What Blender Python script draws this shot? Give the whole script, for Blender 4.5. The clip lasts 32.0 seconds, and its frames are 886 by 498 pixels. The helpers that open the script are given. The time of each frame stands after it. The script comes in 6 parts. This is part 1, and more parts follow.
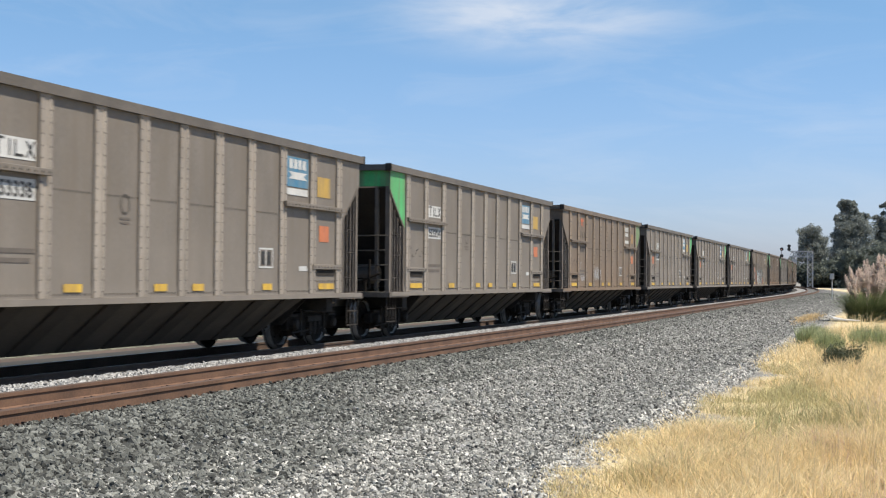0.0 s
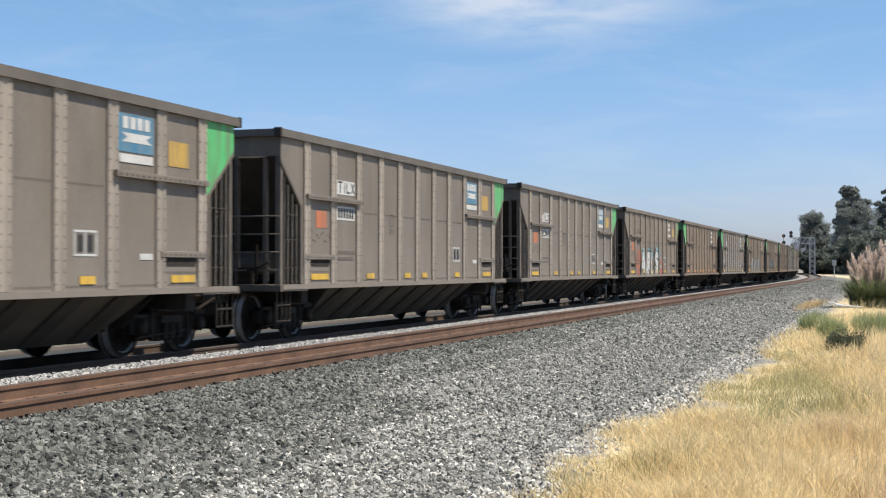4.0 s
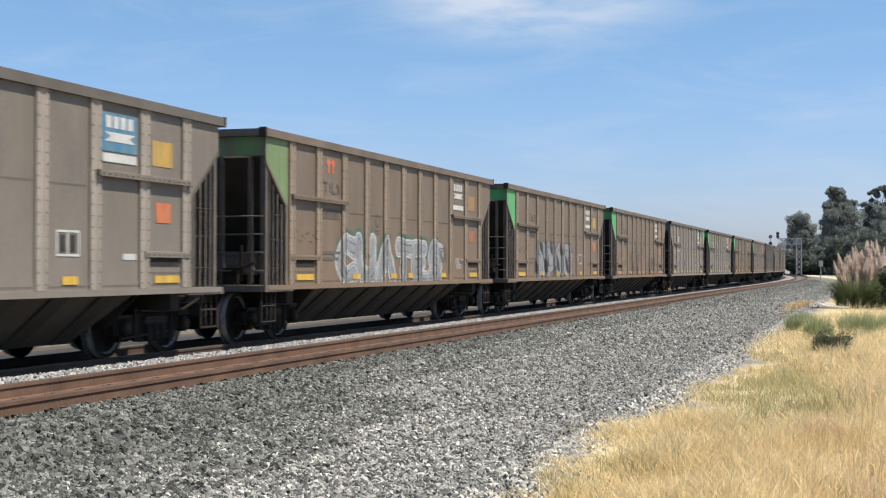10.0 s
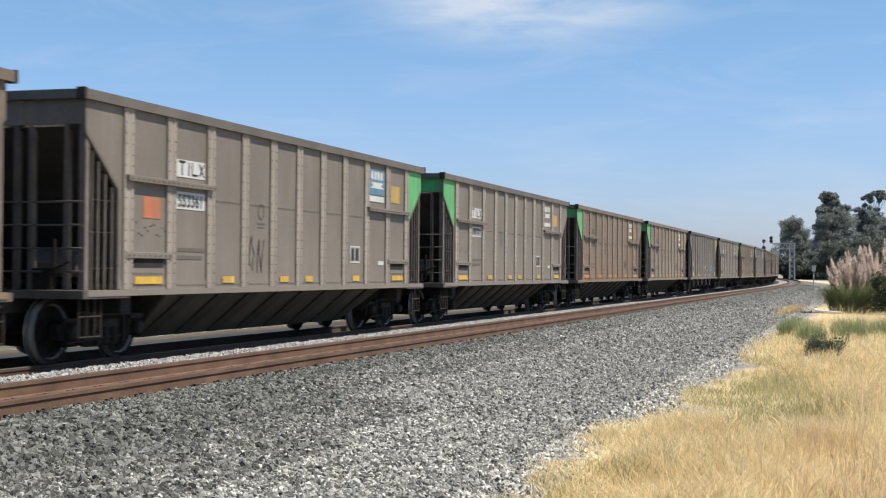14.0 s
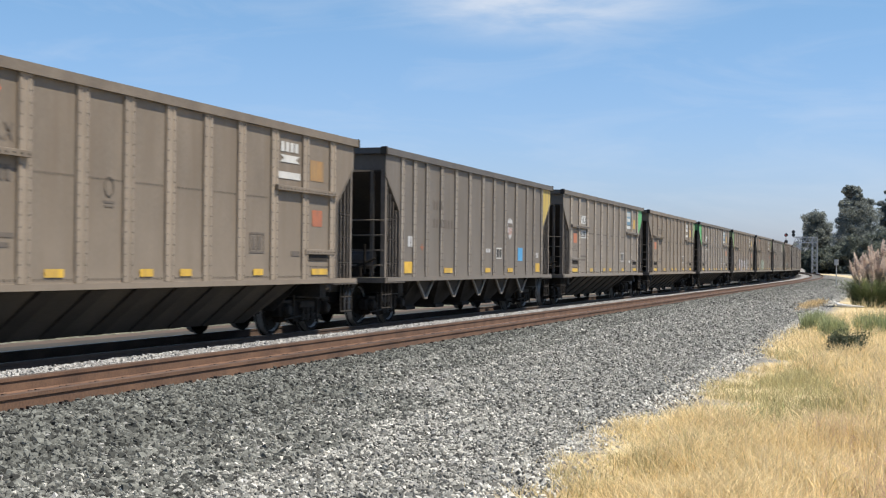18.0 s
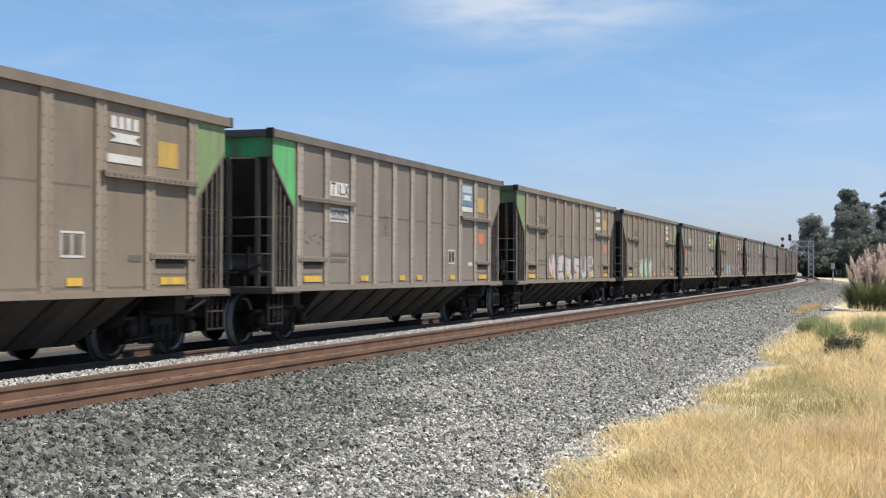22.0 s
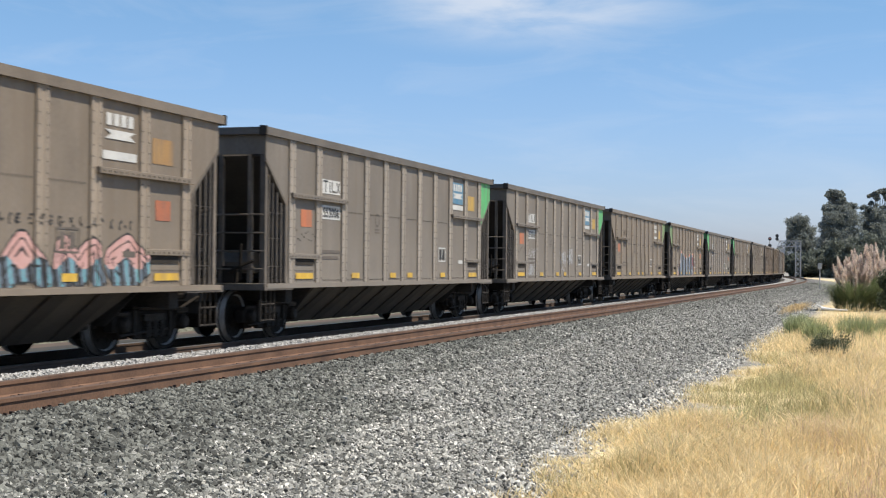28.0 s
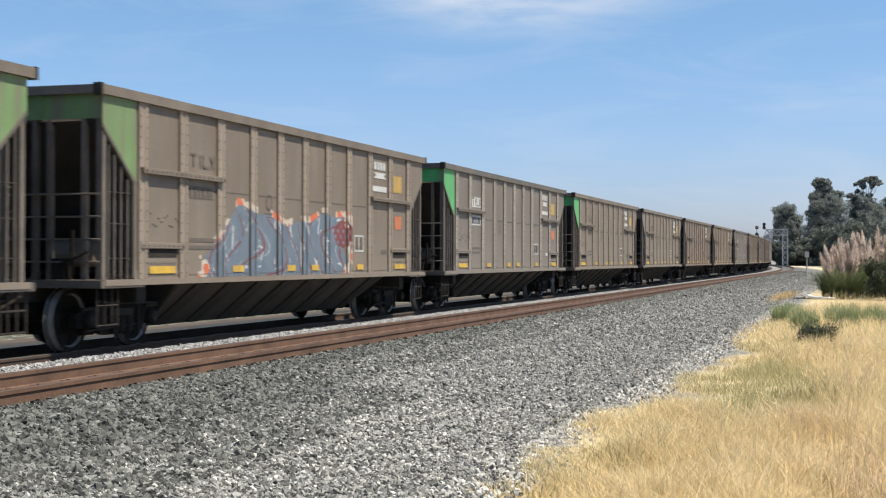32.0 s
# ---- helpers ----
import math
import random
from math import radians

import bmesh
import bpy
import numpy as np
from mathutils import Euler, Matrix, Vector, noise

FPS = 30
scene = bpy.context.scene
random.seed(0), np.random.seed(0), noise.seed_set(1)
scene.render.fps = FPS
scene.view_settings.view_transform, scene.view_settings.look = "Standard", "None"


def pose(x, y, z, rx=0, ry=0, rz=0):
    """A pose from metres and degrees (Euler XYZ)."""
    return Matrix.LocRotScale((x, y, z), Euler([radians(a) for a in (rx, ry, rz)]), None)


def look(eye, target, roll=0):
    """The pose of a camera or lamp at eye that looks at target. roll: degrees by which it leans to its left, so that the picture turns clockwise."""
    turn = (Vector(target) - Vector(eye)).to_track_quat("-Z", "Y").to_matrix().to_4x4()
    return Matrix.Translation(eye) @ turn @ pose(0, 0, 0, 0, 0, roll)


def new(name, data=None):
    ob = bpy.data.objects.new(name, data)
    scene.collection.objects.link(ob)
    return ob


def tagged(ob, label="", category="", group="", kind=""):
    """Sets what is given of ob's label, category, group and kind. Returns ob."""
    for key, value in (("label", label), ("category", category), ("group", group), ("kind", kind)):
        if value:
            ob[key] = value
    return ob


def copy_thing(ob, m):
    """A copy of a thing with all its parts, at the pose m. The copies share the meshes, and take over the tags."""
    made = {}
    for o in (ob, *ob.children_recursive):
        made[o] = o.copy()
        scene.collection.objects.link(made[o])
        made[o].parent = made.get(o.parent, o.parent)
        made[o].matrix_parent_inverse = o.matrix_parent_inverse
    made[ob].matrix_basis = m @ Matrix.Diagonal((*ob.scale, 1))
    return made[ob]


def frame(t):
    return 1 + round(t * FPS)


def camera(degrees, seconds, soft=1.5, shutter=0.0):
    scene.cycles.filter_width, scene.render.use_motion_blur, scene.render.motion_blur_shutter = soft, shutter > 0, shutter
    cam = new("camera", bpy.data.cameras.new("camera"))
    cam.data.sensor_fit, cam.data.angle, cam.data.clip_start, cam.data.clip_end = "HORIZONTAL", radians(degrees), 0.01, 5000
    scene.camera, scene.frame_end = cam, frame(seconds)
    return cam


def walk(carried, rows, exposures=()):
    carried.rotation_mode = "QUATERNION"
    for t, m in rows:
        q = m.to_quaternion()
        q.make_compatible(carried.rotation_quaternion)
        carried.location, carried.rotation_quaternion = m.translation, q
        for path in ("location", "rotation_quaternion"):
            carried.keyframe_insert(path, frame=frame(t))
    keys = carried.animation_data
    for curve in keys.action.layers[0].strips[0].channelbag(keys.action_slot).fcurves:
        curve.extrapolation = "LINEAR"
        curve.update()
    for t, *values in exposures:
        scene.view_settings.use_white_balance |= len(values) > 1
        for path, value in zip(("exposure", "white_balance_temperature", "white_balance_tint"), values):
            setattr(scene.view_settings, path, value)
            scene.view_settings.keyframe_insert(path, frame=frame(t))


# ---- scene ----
import itertools

# World: x across the track, to the right of travel away from the eye; y along the track; z = 0 at the top of the train's rails.
EYE = (0.0, 0.0, 1.36)
cam = camera(36.33, 32.0, soft=1.17, shutter=0.2)
# seconds, turn to the left of the track, tilt, lean
TURNS = [
    (0.0, 18.30, 1.19, 0.74), (0.5, 18.34, 1.21, 0.69), (1.0, 18.34, 1.24, 0.59), (1.5, 18.35, 1.11, 0.29),
    (2.0, 18.33, 0.98, 0.15), (2.5, 18.33, 0.86, 0.15), (3.0, 18.37, 0.76, 0.21), (3.5, 18.36, 0.72, 0.26),
    (5.5, 18.46, 0.85, 0.43), (6.0, 18.41, 0.78, 0.43), (6.5, 18.32, 0.72, 0.40), (7.0, 18.24, 0.69, 0.26),
    (7.5, 18.24, 0.67, 0.19), (8.0, 18.17, 0.68, 0.12), (8.5, 18.08, 0.67, 0.05), (9.0, 18.01, 0.69, 0.00),
    (9.5, 17.94, 0.72, 0.12), (10.0, 17.85, 0.76, 0.34), (10.5, 17.74, 0.74, 0.34), (11.0, 17.61, 0.71, 0.29),
    (11.5, 17.43, 0.68, 0.18), (12.0, 17.22, 0.66, 0.20), (12.5, 17.08, 0.67, 0.30), (13.0, 17.09, 0.71, 0.44),
    (13.5, 17.30, 0.76, 0.61), (14.0, 17.58, 0.87, 0.67), (14.5, 17.86, 0.96, 0.75), (16.5, 18.40, 0.88, 0.78),
    (17.0, 18.47, 0.72, 0.84), (17.5, 18.51, 0.61, 0.74), (18.0, 18.47, 0.57, 0.81), (18.5, 18.41, 0.52, 0.78),
    (19.0, 18.39, 0.46, 0.63), (19.5, 18.38, 0.41, 0.36), (20.0, 18.38, 0.47, 0.17), (20.5, 18.42, 0.58, 0.23),
    (21.0, 18.43, 0.67, 0.35), (21.5, 18.41, 0.79, 0.30), (22.0, 18.33, 0.84, 0.43), (22.5, 18.24, 0.96, 0.46),
    (23.0, 18.11, 1.01, 0.44), (23.5, 18.04, 0.96, 0.21), (24.0, 18.02, 0.84, 0.27), (24.5, 17.93, 0.74, 0.34),
    (25.0, 17.90, 0.72, 0.38), (25.5, 17.84, 0.77, 0.33), (27.5, 17.87, 0.84, 0.78), (28.0, 17.82, 0.75, 0.76),
    (28.5, 17.79, 0.68, 0.71), (29.0, 17.74, 0.59, 0.57), (29.5, 17.68, 0.50, 0.54), (30.0, 17.62, 0.43, 0.41),
    (30.5, 17.57, 0.43, 0.40), (31.0, 17.49, 0.42, 0.45), (31.5, 17.35, 0.43, 0.43), (32.0, 17.30, 0.37, 0.35),
]
walk(cam, [(t, pose(*EYE, 90.036 + tilt, 0, turn) @ pose(0, 0, 0, 0, 0, lean - 0.22)) for t, turn, tilt, lean in TURNS])

# ---- light ----
SUN_HIGH, SUN_TURN = 62.0, 87.0   # degrees above the horizon; degrees from +y towards +x
world = bpy.data.worlds.new("sky")
scene.world = world
world.use_nodes = True


def sky():
    nt = world.node_tree
    nt.nodes.clear()
    N, L = nt.nodes.new, nt.links.new

    def math_node(op, a, v):
        m = N("ShaderNodeMath")
        m.operation = op
        L(a, m.inputs[0])
        if isinstance(v, (int, float)):
            m.inputs[1].default_value = v
        else:
            L(v, m.inputs[1])
        return m.outputs["Value"]
    out, bg = N("ShaderNodeOutputWorld"), N("ShaderNodeBackground")
    nish = N("ShaderNodeTexSky")
    nish.sky_type, nish.sun_disc = "NISHITA", False
    nish.sun_elevation, nish.sun_rotation = radians(SUN_HIGH), radians(SUN_TURN)
    nish.air_density, nish.dust_density, nish.ozone_density = 1.0, 0.6, 1.0
    co, sep = N("ShaderNodeTexCoord"), N("ShaderNodeSeparateXYZ")
    L(co.outputs["Generated"], sep.inputs["Vector"])
    # coastal air: a cooler tint, paler towards the horizon
    tint = N("ShaderNodeValToRGB")
    e = tint.color_ramp.elements
    e[0].position, e[0].color, e[1].position, e[1].color = 0.0, (*HAZE_LOW, 1), 0.2, (*HAZE_HIGH, 1)
    L(sep.outputs["Z"], tint.inputs["Fac"])
    mul = N("ShaderNodeMix")
    mul.data_type, mul.blend_type = "RGBA", "MULTIPLY"
    mul.inputs["Factor"].default_value = 1.0
    L(nish.outputs["Color"], mul.inputs["A"]), L(tint.outputs["Color"], mul.inputs["B"])
    # thin high cloud, drawn out along the horizon
    mp, n1, r1 = N("ShaderNodeMapping"), N("ShaderNodeTexNoise"), N("ShaderNodeValToRGB")
    mp.inputs["Scale"].default_value, mp.inputs["Rotation"].default_value = (2.6, 2.6, 12.0), (0, 0.05, 0.3)
    n1.inputs["Scale"].default_value, n1.inputs["Detail"].default_value, n1.inputs["Roughness"].default_value, n1.inputs["Distortion"].default_value = 2.2, 8, 0.6, 0.7
    r1.color_ramp.elements[0].position, r1.color_ramp.elements[1].position = 0.46, 0.8
    L(co.outputs["Generated"], mp.inputs["Vector"]), L(mp.outputs["Vector"], n1.inputs["Vector"]), L(n1.outputs["Fac"], r1.inputs["Fac"])
    # one denser bank of it
    bank = N("ShaderNodeVectorMath")
    bank.operation, bank.inputs[1].default_value = "SUBTRACT", CLOUD_AT
    sc = N("ShaderNodeVectorMath")
    sc.operation, sc.inputs[1].default_value = "MULTIPLY", (7.5, 7.5, 34.0)
    ln = N("ShaderNodeVectorMath")
    ln.operation = "LENGTH"
    L(co.outputs["Generated"], bank.inputs[0]), L(bank.outputs["Vector"], sc.inputs[0]), L(sc.outputs["Vector"], ln.inputs[0])
    fall = N("ShaderNodeMapRange")
    fall.interpolation_type = "SMOOTHSTEP"
    fall.inputs["From Min"].default_value, fall.inputs["From Max"].default_value = 1.3, 0.1
    L(ln.outputs["Value"], fall.inputs["Value"])
    n2 = N("ShaderNodeTexNoise")
    n2.inputs["Scale"].default_value, n2.inputs["Detail"].default_value, n2.inputs["Roughness"].default_value, n2.inputs["Distortion"].default_value = 3.4, 7, 0.55, 0.4
    L(mp.outputs["Vector"], n2.inputs["Vector"])
    wisp = N("ShaderNodeMapRange")
    wisp.inputs["From Min"].default_value, wisp.inputs["From Max"].default_value = 0.36, 0.68
    L(n2.outputs["Fac"], wisp.inputs["Value"])
    thick = math_node("MULTIPLY", fall.outputs["Result"], wisp.outputs["Result"])
    cover = math_node("MINIMUM", math_node("ADD", math_node("MULTIPLY", r1.outputs["Color"], 0.22), math_node("MULTIPLY", thick, 0.62)), 0.9)
    mix = N("ShaderNodeMix")
    mix.data_type = "RGBA"
    mix.inputs["B"].default_value = (4.3, 4.45, 4.75, 1)
    L(cover, mix.inputs["Factor"]), L(mul.outputs["Result"], mix.inputs["A"])
    L(mix.outputs["Result"], bg.inputs["Color"]), L(bg.outputs["Background"], out.inputs["Surface"])
    bg.inputs["Strength"].default_value = 0.13


HAZE_LOW, HAZE_HIGH = (0.466, 0.514, 0.785), (0.482, 0.624, 0.74)
CLOUD_AT = (-0.25, 0.95, 0.19)
sky()
sun = new("sun", bpy.data.lights.new("sun", "SUN"))
sun.data.energy, sun.data.angle, sun.data.color = 5.0, radians(0.6), (1.0, 0.92, 0.80)
sun.matrix_basis = look((0, 0, 0), (-math.sin(radians(SUN_TURN)) * math.cos(radians(SUN_HIGH)),
                                    -math.cos(radians(SUN_TURN)) * math.cos(radians(SUN_HIGH)), -math.sin(radians(SUN_HIGH))))
scene.view_settings.exposure = 0.56


# ---- materials ----
TONE = 0.78      # one scale for all base colours


def mat(name, a, b, rough=0.7, scale=3.0, fine=40.0, bump=0.1, metal=0.0, stretch=(1, 1, 1), low=0.35, high=0.65, shift=0.0, island=0.0, grime=None, thin=0.0, gloss=0.5, dust=None):
    """Two colours mixed by coarse and fine noise in metres; shift: brightness change from object to object; island: from piece to piece."""
    a, b = (tuple(TONE * v for v in q) for q in (a, b))
    grime = grime and tuple(TONE * v for v in grime)
    dust = dust and tuple(TONE * v for v in dust)
    m = bpy.data.materials.new(name)
    m.use_nodes = True
    nt = m.node_tree
    N, L = nt.nodes.new, nt.links.new
    bs = nt.nodes["Principled BSDF"]
    bs.inputs["Roughness"].default_value, bs.inputs["Metallic"].default_value, bs.inputs["Specular IOR Level"].default_value = rough, metal, gloss
    co, mp = N("ShaderNodeTexCoord"), N("ShaderNodeMapping")
    mp.inputs["Scale"].default_value = stretch
    n1, n2 = N("ShaderNodeTexNoise"), N("ShaderNodeTexNoise")
    n1.inputs["Scale"].default_value, n1.inputs["Detail"].default_value = scale, 5
    n2.inputs["Scale"].default_value, n2.inputs["Detail"].default_value = fine, 3
    L(co.outputs["Object"], mp.inputs["Vector"])
    L(mp.outputs["Vector"], n1.inputs["Vector"]), L(mp.outputs["Vector"], n2.inputs["Vector"])
    ad = N("ShaderNodeMath")
    ad.operation = "MULTIPLY_ADD"
    ad.inputs[1].default_value = 0.4
    L(n2.outputs["Fac"], ad.inputs[0])
    sc = N("ShaderNodeMath")
    sc.operation, sc.inputs[1].default_value = "MULTIPLY", 0.6
    L(n1.outputs["Fac"], sc.inputs[0]), L(sc.outputs["Value"], ad.inputs[2])
    ramp = N("ShaderNodeValToRGB")
    ramp.color_ramp.elements[0].position, ramp.color_ramp.elements[1].position = low, high
    ramp.color_ramp.elements[0].color, ramp.color_ramp.elements[1].color = (*a, 1), (*b, 1)
    L(ad.outputs["Value"], ramp.inputs["Fac"])
    last = ramp.outputs["Color"]
    if shift or island:
        src = N("ShaderNodeNewGeometry").outputs["Random Per Island"] if island else N("ShaderNodeObjectInfo").outputs["Random"]
        rng = N("ShaderNodeMapRange")
        k = island or shift
        rng.inputs["To Min"].default_value, rng.inputs["To Max"].default_value = 1 - k, 1 + k
        hsv = N("ShaderNodeHueSaturation")
        L(src, rng.inputs["Value"]), L(rng.outputs["Result"], hsv.inputs["Value"]), L(last, hsv.inputs["Color"])
        last = hsv.outputs["Color"]
    if grime:
        g1 = N("ShaderNodeTexNoise")
        m2 = N("ShaderNodeMapping")
        m2.inputs["Scale"].default_value = (3.0, 3.0, 0.35)
        g1.inputs["Scale"].default_value, g1.inputs["Detail"].default_value = 1.6, 6
        r2 = N("ShaderNodeValToRGB")
        r2.color_ramp.elements[0].position, r2.color_ramp.elements[1].position = 0.42, 0.72
        mx = N("ShaderNodeMix")
        mx.data_type = "RGBA"
        mx.inputs["B"].default_value = (*grime, 1)
        L(co.outputs["Object"], m2.inputs["Vector"]), L(m2.outputs["Vector"], g1.inputs["Vector"])
        L(g1.outputs["Fac"], r2.inputs["Fac"]), L(r2.outputs["Color"], mx.inputs["Factor"]), L(last, mx.inputs["A"])
        last = mx.outputs["Result"]
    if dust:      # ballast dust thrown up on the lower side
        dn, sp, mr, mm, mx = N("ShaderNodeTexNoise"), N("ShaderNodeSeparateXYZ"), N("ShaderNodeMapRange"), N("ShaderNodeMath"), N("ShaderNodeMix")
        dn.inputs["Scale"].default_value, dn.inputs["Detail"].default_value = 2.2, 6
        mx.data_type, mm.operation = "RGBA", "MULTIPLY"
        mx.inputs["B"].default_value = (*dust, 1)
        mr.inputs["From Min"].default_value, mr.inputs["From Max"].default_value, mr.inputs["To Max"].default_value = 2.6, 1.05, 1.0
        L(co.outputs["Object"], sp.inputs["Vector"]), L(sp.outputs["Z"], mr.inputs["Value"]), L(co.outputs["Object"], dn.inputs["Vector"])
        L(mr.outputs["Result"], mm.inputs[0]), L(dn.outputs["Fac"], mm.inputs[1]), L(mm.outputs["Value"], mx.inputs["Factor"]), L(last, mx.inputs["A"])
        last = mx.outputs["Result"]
    L(last, bs.inputs["Base Color"])
    if thin:      # leaves and blades let light through
        tl, ms = N("ShaderNodeBsdfTranslucent"), N("ShaderNodeMixShader")
        ms.inputs["Fac"].default_value = thin
        L(last, tl.inputs["Color"]), L(bs.outputs["BSDF"], ms.inputs[1]), L(tl.outputs["BSDF"], ms.inputs[2])
        L(ms.outputs["Shader"], nt.nodes["Material Output"].inputs["Surface"])
    if bump:
        bp = N("ShaderNodeBump")
        bp.inputs["Strength"].default_value, bp.inputs["Distance"].default_value = bump, 0.02
        L(ad.outputs["Value"], bp.inputs["Height"]), L(bp.outputs["Normal"], bs.inputs["Normal"])
    return m


def stone_mat(name, a, b, c, cell, bump):
    """Crushed stone: a tone for each cell, in metres."""
    a, b, c = (tuple(TONE * v for v in q) for q in (a, b, c))
    m = bpy.data.materials.new(name)
    m.use_nodes = True
    nt = m.node_tree
    N, L = nt.nodes.new, nt.links.new
    bs = nt.nodes["Principled BSDF"]
    bs.inputs["Roughness"].default_value = 0.85
    co, vo, no = N("ShaderNodeTexCoord"), N("ShaderNodeTexVoronoi"), N("ShaderNodeTexNoise")
    vo.inputs["Scale"].default_value = 1 / cell
    no.inputs["Scale"].default_value, no.inputs["Detail"].default_value = 0.8, 5
    L(co.outputs["Object"], vo.inputs["Vector"]), L(co.outputs["Object"], no.inputs["Vector"])
    ramp = N("ShaderNodeValToRGB")
    e = ramp.color_ramp.elements
    e[0].position, e[0].color, e[1].position, e[1].color = 0.1, (*a, 1), 0.75, (*b, 1)
    x = e.new(0.97)
    x.color = (*c, 1)
    L(vo.outputs["Color"], ramp.inputs["Fac"])
    mx = N("ShaderNodeMix")
    mx.data_type, mx.blend_type = "RGBA", "MULTIPLY"
    mx.inputs["Factor"].default_value = 0.6
    r2 = N("ShaderNodeValToRGB")
    r2.color_ramp.elements[0].position, r2.color_ramp.elements[1].position = 0.3, 0.7
    r2.color_ramp.elements[0].color = (0.55, 0.54, 0.52, 1)
    L(no.outputs["Fac"], r2.inputs["Fac"]), L(ramp.outputs["Color"], mx.inputs["A"]), L(r2.outputs["Color"], mx.inputs["B"])
    L(mx.outputs["Result"], bs.inputs["Base Color"])
    bp = N("ShaderNodeBump")
    bp.inputs["Strength"].default_value, bp.inputs["Distance"].default_value = bump, cell
    L(vo.outputs["Distance"], bp.inputs["Height"]), L(bp.outputs["Normal"], bs.inputs["Normal"])
    return m


def bank_mat():
    """The bank: coarse ballast, then finer gravel, then straw-coloured soil, by the distance from the track kept in the UV map."""
    m = bpy.data.materials.new("ballast bank")
    m.use_nodes = True
    nt = m.node_tree
    N, L = nt.nodes.new, nt.links.new
    bs = nt.nodes["Principled BSDF"]
    bs.inputs["Roughness"].default_value = 0.9
    co, uv, sep = N("ShaderNodeTexCoord"), N("ShaderNodeUVMap"), N("ShaderNodeSeparateXYZ")
    L(uv.outputs["UV"], sep.inputs["Vector"])
    no = N("ShaderNodeTexNoise")
    no.inputs["Scale"].default_value, no.inputs["Detail"].default_value = 0.7, 6
    L(co.outputs["Object"], no.inputs["Vector"])

    def stones(cell, a, b, c):
        a, b, c = (tuple(TONE * v for v in q) for q in (a, b, c))
        vo, ramp = N("ShaderNodeTexVoronoi"), N("ShaderNodeValToRGB")
        vo.inputs["Scale"].default_value = 1 / cell
        L(co.outputs["Object"], vo.inputs["Vector"])
        e = ramp.color_ramp.elements
        e[0].position, e[0].color, e[1].position, e[1].color = 0.1, (*a, 1), 0.8, (*b, 1)
        e.new(0.97).color = (*c, 1)
        L(vo.outputs["Color"], ramp.inputs["Fac"])
        return ramp.outputs["Color"], vo.outputs["Distance"]

    def step(lo, hi, wobble):
        ad, mr = N("ShaderNodeMath"), N("ShaderNodeMapRange")
        ad.operation, ad.inputs[1].default_value = "MULTIPLY_ADD", wobble
        L(no.outputs["Fac"], ad.inputs[0]), L(sep.outputs["X"], ad.inputs[2])
        mr.inputs["From Min"].default_value, mr.inputs["From Max"].default_value = lo + wobble / 2, hi + wobble / 2
        L(ad.outputs["Value"], mr.inputs["Value"])
        return mr.outputs["Result"]

    def blend(f, a, b):
        mx = N("ShaderNodeMix")
        mx.data_type = "RGBA"
        L(f, mx.inputs["Factor"]), L(a, mx.inputs["A"]), L(b, mx.inputs["B"])
        return mx.outputs["Result"]
    c1, d1 = stones(0.05, (0.045, 0.044, 0.04), (0.2, 0.195, 0.18), (0.5, 0.49, 0.46))
    c2, d2 = stones(0.035, (0.12, 0.115, 0.1), (0.34, 0.33, 0.295), (0.6, 0.59, 0.55))
    straw = N("ShaderNodeValToRGB")
    straw.color_ramp.elements[0].color, straw.color_ramp.elements[1].color = (0.44, 0.34, 0.18, 1), (0.68, 0.56, 0.34, 1)
    n2 = N("ShaderNodeTexNoise")
    n2.inputs["Scale"].default_value, n2.inputs["Detail"].default_value = 9, 5
    L(co.outputs["Object"], n2.inputs["Vector"]), L(n2.outputs["Fac"], straw.inputs["Fac"])
    col = blend(step(8.9, 9.4, 1.2), blend(step(6.2, 8.8, 2.0), c1, c2), straw.outputs["Color"])
    L(col, bs.inputs["Base Color"])
    bp = N("ShaderNodeBump")
    bp.inputs["Strength"].default_value, bp.inputs["Distance"].default_value = 1.0, 0.04
    L(d1, bp.inputs["Height"]), L(bp.outputs["Normal"], bs.inputs["Normal"])
    return m


# Under the train: its shadow is put into the stone colour.
BALLAST = stone_mat("ballast darkened as train shadow", (0.03, 0.028, 0.026), (0.08, 0.077, 0.072), (0.14, 0.13, 0.12), 0.055, 1.0)
PALE_BALLAST = stone_mat("pale ballast", (0.21, 0.206, 0.195), (0.46, 0.455, 0.435), (0.68, 0.68, 0.66), 0.055, 1.0)
BANK = bank_mat()
SHOULDER = stone_mat("olive shoulder", (0.07, 0.07, 0.04), (0.26, 0.25, 0.16), (0.5, 0.48, 0.38), 0.16, 1.0)
RUST_SOIL = mat("rust-stained trackside soil", (0.07, 0.046, 0.03), (0.13, 0.088, 0.058), 0.95, 0.9, 20, 0.4)
GREY_DIRT = mat("pale grey dirt", (0.2, 0.19, 0.16), (0.34, 0.32, 0.27), 0.95, 0.15, 8, 0.4)
# Dark soil; between -6.4 and -2.2 it paints the train's far shadow.
DULL = mat("dark soil and painted train shadow", (0.022, 0.02, 0.014), (0.05, 0.045, 0.03), 0.95, 0.4, 12, 0.5)
DARK_STONE = mat("dark ballast stone", (0.08, 0.082, 0.073), (0.175, 0.178, 0.158), 0.85, 5, 90, 0.3, island=0.8, gloss=0.3)
STONE = mat("ballast stone", (0.145, 0.145, 0.13), (0.29, 0.288, 0.262), 0.85, 5, 90, 0.3, island=0.75, gloss=0.3)
GRIT = mat("pale gravel stone", (0.31, 0.3, 0.268), (0.55, 0.535, 0.48), 0.85, 5, 90, 0.3, island=0.75, gloss=0.3)
